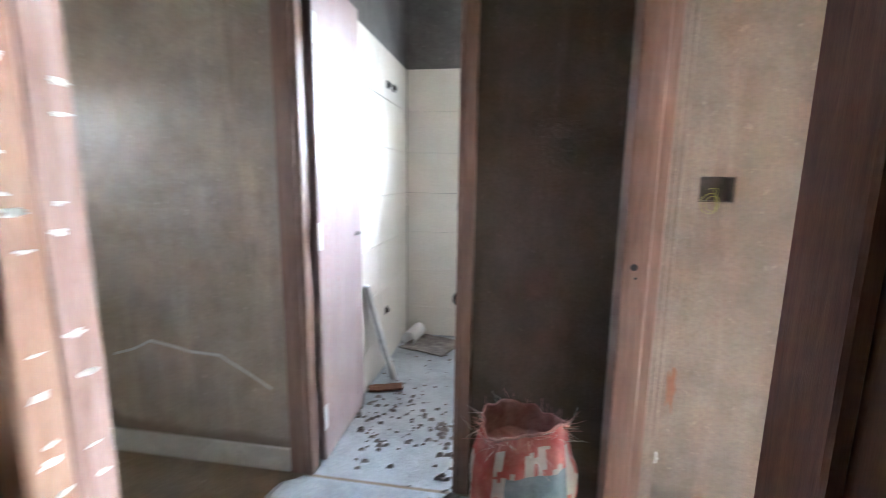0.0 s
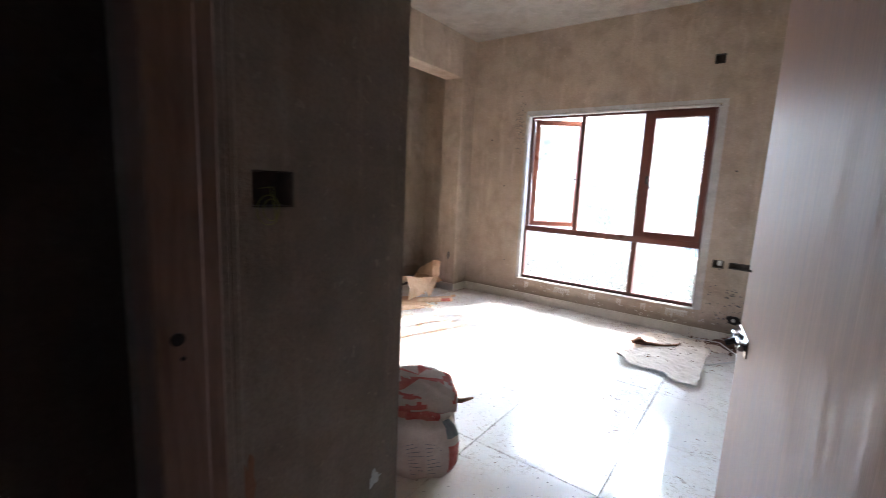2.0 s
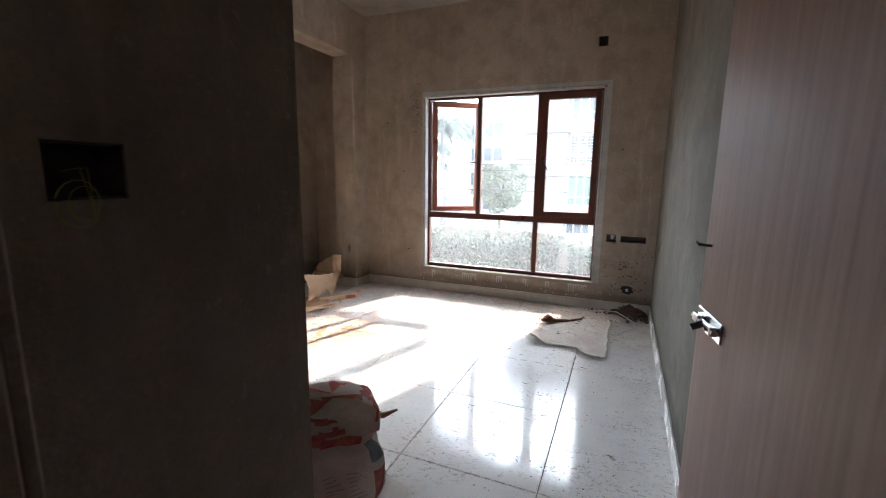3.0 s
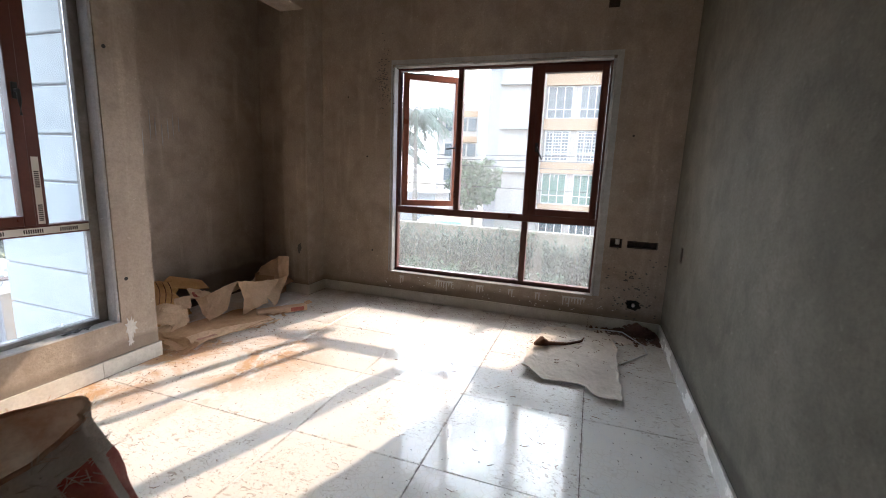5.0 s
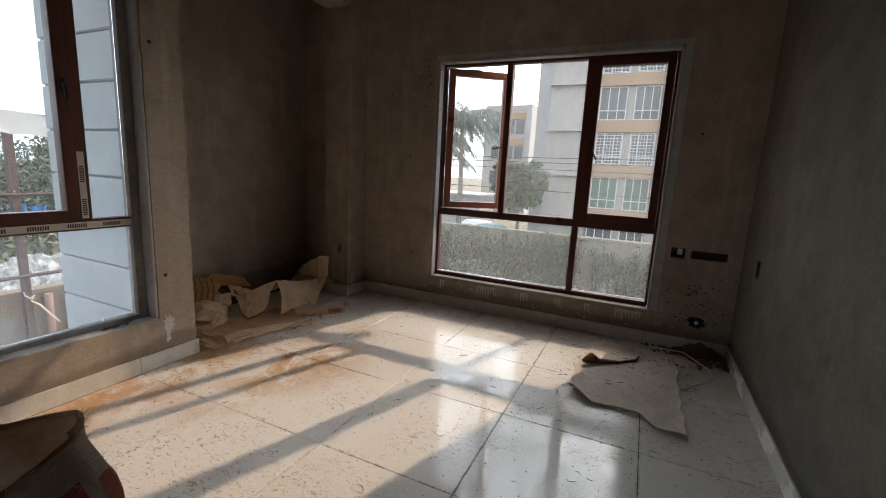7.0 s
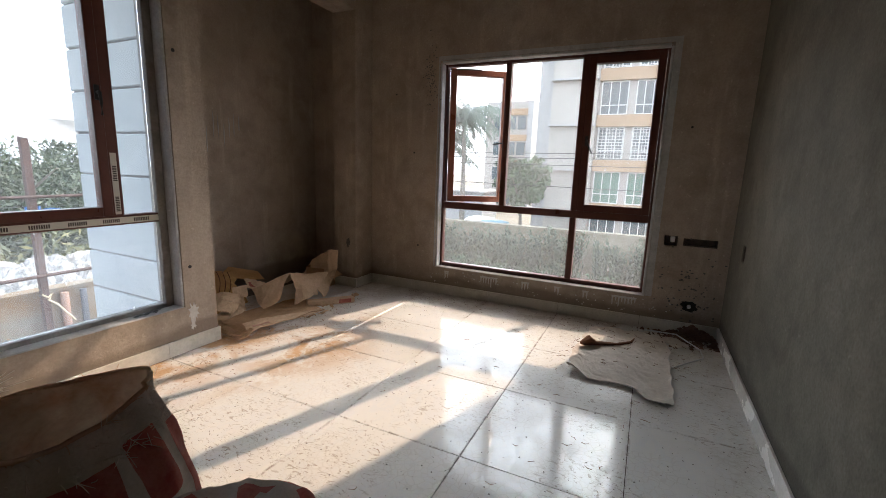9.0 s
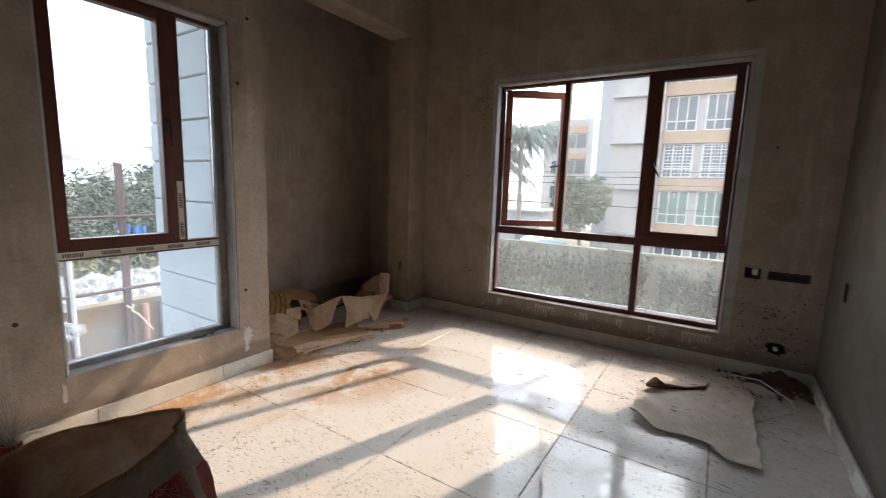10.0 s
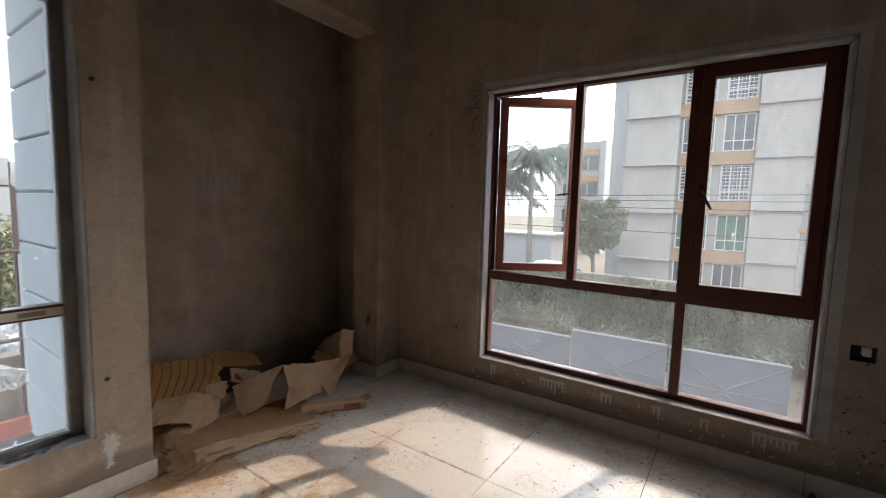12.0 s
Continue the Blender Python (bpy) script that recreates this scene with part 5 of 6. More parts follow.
tube(bm, [(0, 0, 0.03), (0.06, 0.012, 0.04), (0.11, 0.01, 0.02), (0.25, 0.0, 0.008), (0.38, 0.02, 0.01), (0.42, 0.05, 0.02)], [0.012, 0.034, 0.016, 0.010, 0.008, 0.004], 8)
part("strip", bm, STICK, t)
thing("wire_loop", "bent pale wire on the floor", "wire", tube(bmesh.new(), [(4.30, 0.86, 0.02), (4.22, 0.66, 0.05), (4.05, 0.53, 0.03), (3.97, 0.515, 0.008), (3.86, 0.60, 0.006), (3.72, 0.70, 0.006)], 0.0045, 6), WHITE_PVC)


# ---- rubble and crumbs ----
def crumbs(name, label, mat, n, where, size, seed, z=0.0):
    rng = np.random.default_rng(seed)
    bm = bmesh.new()
    for _ in range(n):
        x, y, zz = where(rng)
        s = size * rng.uniform(0.35, 1.3)
        v = [bm.verts.new((x + s * a * rng.uniform(0.6, 1.2), y + s * b * rng.uniform(0.6, 1.2), z + zz + max(0.0, s * c * 0.7 * rng.uniform(0.6, 1.1)))) for a, b, c in ((-1, -1, 0), (1, -0.8, 0), (0.8, 1, 0), (-1, 0.9, 0), (-0.5, -0.4, 1), (0.5, 0.1, 1.1))]
        for q in ((0, 1, 5, 4), (1, 2, 5), (2, 3, 4, 5), (3, 0, 4), (3, 2, 1, 0)):
            bm.faces.new([v[i] for i in q])
    return tagged(new(name, mesh_of(bm, name, mat)), label, "debris", kind="stuff")


def heap(rng):
    r, a = abs(rng.normal()) * 0.10, rng.uniform(0, 6.28)
    x, y = 4.31 + 0.8 * r * math.cos(a), 0.56 + 1.3 * r * math.sin(a)
    return min(x, 4.38), max(y, 0.42), max(0.0, 0.10 - 0.6 * r) * rng.random()


crumbs("rubble", "heap of dark brick rubble in the corner", RUBBLE, 700, heap, 0.016, 41)
crumbs("floor_crumbs", "scattered mortar crumbs and chips on the tiles", DEBRIS, 1100, lambda r: (r.uniform(1.3, 4.35), r.uniform(0.45, 3.25), 0.0), 0.003, 42)
crumbs("corner_crumbs", "red-brown chips swept along the wall", RUBBLE, 420, lambda r: (4.38 - abs(r.normal()) * 0.22, r.uniform(0.45, 2.9), 0.0), 0.0035, 43)
crumbs("nook_crumbs", "cardboard scraps and dirt before the nook", STICK, 260, lambda r: (r.uniform(2.3, 3.9), 3.05 + r.normal() * 0.12, 0.0), 0.004, 44)
crumbs("bathroom_rubble", "broken tile and mortar pieces on the bathroom floor", DEBRIS, 90, lambda r: (-0.55 + r.normal() * 0.14, 1.85 + r.normal() * 0.22, 0.0), 0.014, 45, -0.012)
crumbs("bathroom_rubble", "mortar lumps by the bathroom door jamb", DEBRIS, 60, lambda r: (-0.22 + r.normal() * 0.07, 1.75 + r.normal() * 0.10, 0.0), 0.018, 46, -0.012)
crumbs("bathroom_grit", "dark grit over the mortar bed", RUBBLE, 160, lambda r: (r.uniform(-0.78, 0.2), r.uniform(1.55, 3.0), 0.0), 0.007, 47, -0.012)

bm = bmesh.new()
rim = [(-0.46 + (0.44 + 0.05 * noise.noise((3 * math.cos(a), 3 * math.sin(a), 2))) * math.copysign(abs(math.cos(a)) ** 0.6, math.cos(a)), 1.255 + (0.16 + 0.06 * noise.noise((4 * math.cos(a), 4 * math.sin(a), 5))) * math.copysign(abs(math.sin(a)) ** 0.6, math.sin(a))) for a in (2 * math.pi * k / 60 for k in range(60))]
rim = [(x, min(1.384, y)) for x, y in rim]
lo, hi = [bm.verts.new((x, y, -0.004)) for x, y in rim], [bm.verts.new((-0.46 + 0.94 * (x + 0.46), 1.255 + 0.9 * (y - 1.255), 0.006)) for x, y in rim]
bm.faces.new(hi)
for k in range(60):
    bm.faces.new((lo[k], lo[(k + 1) % 60], hi[(k + 1) % 60], hi[k]))
thing("mortar_spill", "pale dried mortar spilled over the bathroom threshold", "mortar", bm, WET_CEMENT)
crumbs("threshold_rubble", "mortar lumps beside the sack at the bathroom door", DEBRIS, 46, lambda r: (-0.16 + r.normal() * 0.05, 1.28 + abs(r.normal()) * 0.10, 0.006), 0.014, 48, 0.0)

bm = bmesh.new()
rng = np.random.default_rng(64)
for k in range(170):
    if k % 2:
        x, y = rng.uniform(3.55, 4.3), rng.uniform(0.55, 1.35)
    else:
        x, y = rng.uniform(1.6, 4.2), rng.uniform(0.6, 3.2)
    a, L = rng.uniform(0, 6.28), rng.uniform(0.01, 0.045)
    d = Vector((math.cos(a), math.sin(a), 0)) * L
    e = Vector((-d.y, d.x, 0)) * rng.uniform(-0.3, 0.3)
    o = Vector((x, y, 0.002 if k % 2 == 0 else 0.012))
    tube(bm, [o, o + d * 0.5 + e, o + d], [0.0012, 0.0014, 0.0007], 4)
tagged(new("straws", mesh_of(bm, "straws", STICK)), "brown straws and fibres scattered on the tiles", "debris", kind="stuff")

# ---- bathroom things ----
t = thing("pvc_strip", "white plastic channel leaning on the bathroom wall", "pipe", boxes((-0.022, -0.012, 0, 0.022, 0.012, 0.66), bevel=0.003), WHITE_PVC, look((-0.783, 2.14, 0.61), (-0.672, 2.303, -0.011)) @ pose(0, 0, -0.64))
bm = bmesh.new()
n = 20
ringsv = [[bm.verts.new((r * math.cos(2 * math.pi * k / n), y, r * math.sin(2 * math.pi * k / n))) for k in range(n)] for r, y in ((0.052, 0), (0.052, 0.24), (0.046, 0.24), (0.046, 0))]
for a, b in zip(ringsv, ringsv[1:] + ringsv[:1]):
    for k in range(n):
        bm.faces.new((a[k], a[(k + 1) % n], b[(k + 1) % n], b[k]))
thing("pvc_pipe", "short grey plastic drain pipe lying on the floor", "pipe", bm, WHITE_PVC, pose(-0.72, 2.86, 0.042, 0, 0, -8))
sheet("cement_board", "thin dusty board lying on the bathroom floor", "board", 0.36, 0.32, pose(-0.56, 2.90, -0.010, 0, 0, -18), DEBRIS, lambda u, v: (0.05 * v, 0, 0.006), 12, 12, 12, 0.008, 0.02)
sheet("plank_offcut", "dark plank offcut by the leaning strip", "board", 0.20, 0.07, pose(-0.69, 2.18, -0.010, 0, 0, 20), STICK, lambda u, v: (0, 0, 0.006), 13, 8, 4, 0.012, 0.01)
bm = bmesh.new()
ringsv = [[bm.verts.new((r * math.cos(2 * math.pi * k / 24), y, r * math.sin(2 * math.pi * k / 24))) for k in range(24)] for r, y in ((0.062, 0.0), (0.062, -0.02), (0.05, -0.02), (0.05, 0.002))]
for a, b in zip(ringsv, ringsv[1:]):
    for k in range(24):
        bm.faces.new((a[k], a[(k + 1) % 24], b[(k + 1) % 24], b[k]))
ot = thing("drain_outlet", "black drain outlet in the bathroom wall tiles", "pipe outlet", bm, BLACK, pose(-0.362, 3.127, 0.30))
part("bore", tube(bmesh.new(), [(0, 0.0, 0), (0, -0.003, 0)], 0.05, 24), material("dark_bore", (0.006, 0.006, 0.007), 0.9), ot)
for x, z, s in ((-0.36, 0.428, 0.026), (-0.378, 1.02, 0.024)):
    thing("pipe_socket", "small open pipe socket in the bathroom wall", "pipe outlet", boxes((x - s, 3.121, z - s, x + s, 3.1265, z + s), (x - s * 0.5, 3.114, z - s * 0.5, x + s * 0.5, 3.1215, z + s * 0.5), bevel=0.002), BOX_METAL, group="bathroom sockets")
for y, z in ((2.63, 1.812), (2.76, 1.816), (2.55, 0.36)):
    thing("pipe_socket", "small open pipe socket in the bathroom wall", "pipe outlet", boxes((-0.7945, y - 0.028, z - 0.024, -0.788, y + 0.028, z + 0.024), (-0.789, y - 0.012, z - 0.012, -0.774, y + 0.012, z + 0.012), bevel=0.002), BOX_METAL, group="bathroom sockets")


# ---- electrical boxes ----
def wall_box(label, at, w, h, depth=0.05):
    """An open steel back box sunk in its hole; the local y axis points into the wall."""
    t = thing("electrical_box", label, "switch box", at=at, group="sunk electrical boxes")
    a, b = w / 2 - 0.001, h / 2 - 0.001
    part("body", boxes((-a, 0.006, -b, -a + 0.003, depth, b), (a - 0.003, 0.006, -b, a, depth, b), (-a + 0.003, 0.006, -b, a - 0.003, depth, -b + 0.003), (-a + 0.003, 0.006, b - 0.003, a - 0.003, depth, b), (-a, depth, -b, a, depth + 0.003, b)), BOX_METAL, t)
    return t


t = wall_box("open switch box with looped yellow-green wires", pose(0.66, 1.385, 1.2135), 0.104, 0.083)
bm = bmesh.new()
for k in range(2):
    r = 0.022 + 0.008 * k
    pts = [(-0.015 - 0.008 * k + r * math.cos(a), -0.006 - 0.002 * k - 0.01 * math.sin(a / 2), -0.045 + r * 1.1 * math.sin(a)) for a in [0.35 * q for q in range(-2, 17)]]
    tube(bm, [(-0.01, 0.045, 0.0), (-0.005 + 0.01 * k, 0.01, 0.005)] + pts, 0.0010, 5)
part("wires", bm, WIRE_YELLOW, t, "thin yellow-green wires")
wall_box("open socket box in the east wall", pose(EAST, 0.7575, 0.67, 0, 0, -90), 0.085, 0.07)
part("plug", boxes((-0.005, 0.0, -0.01, 0.025, 0.03, 0.03), bevel=0.004), WHITE_PVC, bpy.data.objects["electrical_box.001"], "white plastic plug")
wall_box("wide chased socket slot in the east wall", pose(EAST, 0.575, 0.6675, 0, 0, -90), 0.21, 0.055)
wall_box("open light point box high on the east wall", pose(EAST, 0.9375, 2.355, 0, 0, -90), 0.075, 0.08)
wall_box("open socket box in the south wall", pose(4.005, SOUTH, 0.68, 0, 0, 180), 0.08, 0.10)
t = thing("drain_sleeve", "white pipe stub in a broken hole low in the wall", "pipe outlet", at=pose(EAST, 0.592, 0.21, 0, 0, -90))
bm = bmesh.new()
rng = np.random.default_rng(8)
ragged = [((0.030 + 0.022 * rng.random()) * math.cos(2 * math.pi * k / 22) * 1.2, (0.030 + 0.022 * rng.random()) * math.sin(2 * math.pi * k / 22)) for k in range(22)]
bm.faces.new([bm.verts.new((x, -0.002, z)) for x, z in ragged])
bmesh.ops.solidify(bm, geom=bm.faces[:], thickness=0.0015)
part("collar", bm, BLACK, t, "ragged dark hole edge")
part("pipe_stub", tube(bmesh.new(), [(0.0, 0.0, 0), (0.0, -0.02, 0)], 0.013, 16), WHITE_PVC, t)


# ---- paint drips, splashes, cracks ----
def splash(label, outline, at, mat=None):
    """A thin raised patch with a ragged outline."""
    bm = bmesh.new()
    lo = [bm.verts.new((x, 0.0, z)) for x, z in outline]
    hi = [bm.verts.new((x, -0.0022, z)) for x, z in outline]
    bm.faces.new(hi)
    for i in range(len(lo)):
        j = (i + 1) % len(lo)
        bm.faces.new((lo[i], lo[j], hi[j], hi[i]))
    return thing("paint_splash", label, "stain", bm, mat or SPLASH, at)


rng = np.random.default_rng(77)


def drip_outline(w, h, n, rng):
    pts = [(-w / 2, 0.012)]
    for k in range(n):
        x = -w / 2 + w * k / n
        d = h * rng.uniform(0.25, 1.0)
        s = w / n
        pts += [(x + s * 0.15, -0.002), (x + s * 0.30, -d), (x + s * 0.42, -d - 0.004), (x + s * 0.55, -d * 0.9), (x + s * 0.7, -0.003)]
    pts.append((w / 2, 0.012))
    return pts


for y, w, h in ((2.50, 0.05, 0.07), (2.10, 0.16, 0.09), (1.78, 0.07, 0.06), (1.52, 0.05, 0.10), (1.30, 0.05, 0.05), (1.02, 0.18, 0.08)):
    splash("white paint drips below the window sill", drip_outline(w, h, max(2, int(w / 0.022)), rng), pose(EAST - 0.0004, y, 0.204, 0, 0, -90))


def blot(r, n, rng, sx=1.0, sz=1.0):
    return [(sx * r * q * math.cos(a), sz * r * q * math.sin(a)) for q, a in ((rng.uniform(0.45, 1.15), 2 * math.pi * k / n) for k in range(n))]


for x, z, r, sx, sz in ((2.57, 0.23, 0.035, 1.0, 2.2), (2.56, 0.15, 0.02, 0.9, 1.6), (1.69, 0.2, 0.012, 0.8, 4.5)):
    splash("white paint splash under the window corner", blot(r, 22, rng, sx, sz), pose(x, NORTH - 0.0004, z))
splash("white paint splash low on the plaster", blot(0.03, 20, rng), pose(0.995, 1.3846, 0.31))
splash("white paint dab on the plaster", blot(0.012, 14, rng, 0.7, 2.5), pose(0.56, 1.3846, 0.25))
RUST = grainy("red_rust_streak", (0.26, 0.12, 0.07), (0.33, 0.17, 0.11), 20, 0.8)
rng = np.random.default_rng(31)
for k in range(7):
    splash("faint pale run mark down the nook wall", blot(0.007, 16, rng, 0.7, rng.uniform(9, 17)), pose(3.30 + 0.05 * k + rng.uniform(-0.015, 0.015), BACK - 0.0004, 1.36 + rng.uniform(-0.08, 0.08)), REVEAL)
splash("red rust streak on the plaster", blot(0.02, 18, rng, 0.8, 5.0), pose(0.585, 1.3846, 0.52), RUST)
splash("dark damp blot on the pillar", blot(0.03, 18, rng, 0.8, 1.5), pose(4.1596, 3.40, 0.42, 0, 0, -90), ROUGH_CEMENT)
cr = [(-1.68, 0.46), (-1.58, 0.49), (-1.49, 0.535), (-1.40, 0.52), (-1.30, 0.50), (-1.17, 0.495), (-1.05, 0.43), (-0.94, 0.365)]
splash("pale wavy tide mark on the lobby wall", [(x, z + 0.006) for x, z in cr] + [(x, z - 0.006) for x, z in reversed(cr)], pose(0, 1.3996, 0))
for x, z in ((2.56, 1.69), (2.565, 0.505), (1.56, 0.55), (1.50, 1.25), (2.63, 2.05)):
    thing("wall_plug_hole", "small drilled hole in the plaster", "hole", tube(bmesh.new(), [(x, NORTH - 0.0005, z), (x, NORTH - 0.0022, z)], 0.010, 9), BLACK, group="drilled holes")
for y, z in ((3.05, 1.75), (2.80, 0.42), (0.72, 1.45), (2.86, 1.25)):
    thing("wall_plug_hole", "small drilled hole in the plaster", "hole", tube(bmesh.new(), [(EAST - 0.0005, y, z), (EAST - 0.0022, y, z)], 0.008, 9), BLACK, group="drilled holes")


def dots(name, label, mat, n, where, lo, hi, seed):
    """Small raised flecks on the east wall."""
    rng = np.random.default_rng(seed)
    bm = bmesh.new()
    for _ in range(n):
        y, z = where(rng)
        r = rng.uniform(lo, hi)
        v = [bm.verts.new((EAST - 0.0016, y + r * q * math.cos(a), z + 0.7 * r * q * math.sin(a))) for q, a in ((rng.uniform(0.5, 1.2), 2 * math.pi * k / 7) for k in range(7))]
        m = bm.verts.new((EAST + 0.001, y, z))
        bm.faces.new(v)
        for k in range(7):
            bm.faces.new((v[k], m, v[(k + 1) % 7]))
    return tagged(new(name, mesh_of(bm, name, mat)), label, "stain", kind="stuff")


dots("dark_spatter", "dark spatter on the plaster beside the window", ROUGH_CEMENT, 150, lambda r: (2.705 + 0.035 * r.normal(), 1.86 + 0.13 * r.normal()), 0.003, 0.009, 91)
dots("plaster_chips", "pale chips and paint flecks under the window sill", SPLASH, 90, lambda r: (r.uniform(0.70, 2.75), 0.10 + 0.12 * r.random()), 0.002, 0.010, 92)
dots("dark_spatter", "dark flecks low on the wall by the corner", ROUGH_CEMENT, 110, lambda r: (0.62 + 0.10 * r.normal(), 0.30 + 0.14 * r.normal()), 0.003, 0.012, 93)
for k in range(3):
    sheet("sill_scrap", "dark scrap of tape on the window sill", "debris", 0.07, 0.02, pose(2.30 + 0.045 * k, 3.35 + 0.006 * k, 0.277, 0, 0, 20 * k), BLACK, lambda u, v: (0, 0, 0.004 * math.sin(4 * u)), 60 + k, 8, 3, 0.002, 0.01, "sill scraps")
# ---- more of the plot behind the north window ----
CLEAR_PLASTIC = bpy.data.materials.new("clear_plastic_film")
CLEAR_PLASTIC.use_nodes = True
nb = Nodes(CLEAR_PLASTIC)
tr = nb.add("ShaderNodeBsdfTransparent", Color=(0.95, 0.97, 0.97, 1))
df = nb.add("ShaderNodeBsdfTranslucent", Color=(0.85, 0.88, 0.88, 1))
gl = nb.add("ShaderNodeBsdfGlossy", Roughness=0.12)
m1, m2 = nb.t.nodes.new("ShaderNodeMixShader"), nb.t.nodes.new("ShaderNodeMixShader")
m1.inputs[0].default_value, m2.inputs[0].default_value = 0.30, 0.10
nb.link(tr.outputs[0], m1.inputs[1]); nb.link(df.outputs[0], m1.inputs[2])
nb.link(m1.outputs[0], m2.inputs[1]); nb.link(gl.outputs[0], m2.inputs[2])
nb.link(m2.outputs[0], nb.t.nodes["Material Output"].inputs["Surface"])
TARP = grainy("pale_plastic_tarpaulin", (0.38, 0.37, 0.36), (0.50, 0.49, 0.48), 4, 0.5, own=False)
FOIL = grainy("grey_crumpled_plastic", (0.18, 0.175, 0.17), (0.55, 0.54, 0.53), 9, 0.45, own=False, bump=1.0)
BLUE_CLOTH = material("blue_cloth", (0.05, 0.13, 0.32), 0.9)
YELLOW_WALL = grainy("faded_yellow_wall", (0.50, 0.42, 0.14), (0.58, 0.50, 0.22), 1, 0.9, own=False)

# torn plastic film that hangs in front of the plot wall
bm = bmesh.new()
n, rows = 30, 24
g = []
for j in range(rows + 1):
    q = j / rows
    row = []
    for i in range(n + 1):
        u = i / n
        left, right = 2.84 + 0.10 * q, 2.97 + 0.66 * min(1.0, 1.5 * q) ** 1.4
        top = -0.31 - 0.62 * min(1.0, 1.8 * u) ** 0.8 + 0.16 * max(0.0, 1 - abs(u - 0.8) / 0.16)
        z = top + (-1.50 + 0.10 * u - top) * q
        x = left + (right - left) * u
        row.append(bm.verts.new((x, 9.40 + 0.05 * math.sin(11 * u + 3 * q) + 0.09 * noise.noise((6 * u, 5 * q, 2)) + 0.04 * noise.noise((15 * u, 9 * q, 6)), z + 0.03 * noise.noise((7 * u, 3, 1)) * q)))
    g.append(row)
for j in range(rows):
    for i in range(n):
        bm.faces.new((g[j][i], g[j + 1][i], g[j + 1][i + 1], g[j][i + 1]))
bmesh.ops.solidify(bm, geom=bm.faces[:], thickness=0.002)
pb = thing("plastic_film", "torn clear plastic film hanging before the plot wall", "plastic sheet", bm, CLEAR_PLASTIC)
part("string", tube(bmesh.new(), [(2.90, 9.40, -0.34), (2.88, 9.60, 0.20), (2.86, 9.815, 0.45)], 0.008, 5), ROPE, pb)
bm = bmesh.new()
rim = [bm.verts.new((0.035 * (0.45 + 0.55 * abs(math.cos(2.5 * a))) * math.cos(a), 0.035 * (0.45 + 0.55 * abs(math.cos(2.5 * a))) * math.sin(a), 0.004 + 0.006 * abs(math.sin(3 * a)))) for a in (2 * math.pi * k / 40 for k in range(40))]
bm.faces.new(rim)
bmesh.ops.solidify(bm, geom=bm.faces[:], thickness=0.001)
thing("dry_leaf", "curled brown dry leaf on the outer window sill", "leaf", bm, CARDBOARD, pose(1.81, 3.482, 0.273))

# sheet strung between the posts
sheet("tarpaulin", "pale torn plastic sheet strung between the posts", "tarpaulin", 2.6, 0.36, pose(4.85, 9.84, 1.53, 90, 0, -1), TARP, lambda u, v: (0, 0.05 * math.sin(6 * u) * (1 - v), 0.05 * math.sin(9 * u + 2 * v)), 70, 30, 8, 0.004, 0.05)
t = thing("white_column", "short white pipe column at the rail", "post", tube(bmesh.new(), [(3.6, 9.80, GROUND), (3.6, 9.80, 0.40)], 0.036, 12), grainy("dull_white_pipe", (0.36, 0.36, 0.36), (0.46, 0.46, 0.46), 3, 0.5, own=False))
thing("rope", "pale rope knotted round the post with a loose end", "rope", tube(bmesh.new(), [(4.36, 9.82, -1.16), (4.42, 9.80, -1.22), (4.49, 9.84, -1.18), (4.43, 9.80, -1.27), (4.52, 9.76, -1.35), (4.62, 9.72, -1.52), (4.72, 9.70, -1.68)], 0.016, 6), ROPE)
thing("downpipe", "rusty red pipe against the plot wall", "pipe", tube(bmesh.new(), [(4.70, 9.93, GROUND), (4.70, 9.93, -1.22)], 0.06, 12), BRICK_FAR)
thing("downpipe", "dark grey pipe against the plot wall", "pipe", tube(bmesh.new(), [(4.98, 9.93, GROUND), (4.98, 9.93, -1.22)], 0.05, 12), GATE_GREY)
thing("painted_ledge", "red painted ledge along the foot of the plot wall", "ledge", boxes((0.5, 9.60, GROUND, 5.6, 9.67, -1.96), bevel=0.01), grainy("weathered_red_paint", (0.16, 0.04, 0.032), (0.26, 0.085, 0.065), 4, 0.8, own=False))
# heap of plastic sheets and wires on the neighbour's roof
sheet("plastic_heap", "crumpled grey plastic sheets heaped along the wall", "plastic sheet", 5.2, 1.5, pose(4.4, 10.85, -1.36, 24, 0, 0), FOIL, lambda u, v: (0, 0, 0.34 * (0.5 - abs(noise.noise((9 * u + 1.5 * v, 3 * v, 1)))) + 0.22 * (0.5 - abs(noise.noise((24 * u + 4 * v, 8 * v, 4)))) + 0.10 * (0.5 - abs(noise.noise((60 * u, 17 * v, 9))))), 71, 150, 40, 0.01, 0.2)
thing("roof_deck", "littered flat roof behind the low wall", "roof", boxes((-4, 10.25, -2.1, 9, 14.2, -1.95)), CONCRETE, kind="structure")
for k, (x, z) in enumerate(((5.15, 0.05), (5.45, 0.0))):
    sheet("hanging_cloth", "blue cloth hung on a line", "cloth", 0.24, 0.38, pose(x, 11.8, z - 0.12, 90, 0, 0), BLUE_CLOTH, lambda u, v: (0, 0, 0.03 * math.sin(9 * u)), 72 + k, 10, 8, 0.004, 0.03, "washing")
thing("clothes_line", "thin line with washing", "rope", tube(bmesh.new(), [(3.6, 11.8, 0.12), (7.5, 11.8, 0.10)], 0.008, 5), CABLE)
rng = np.random.default_rng(55)
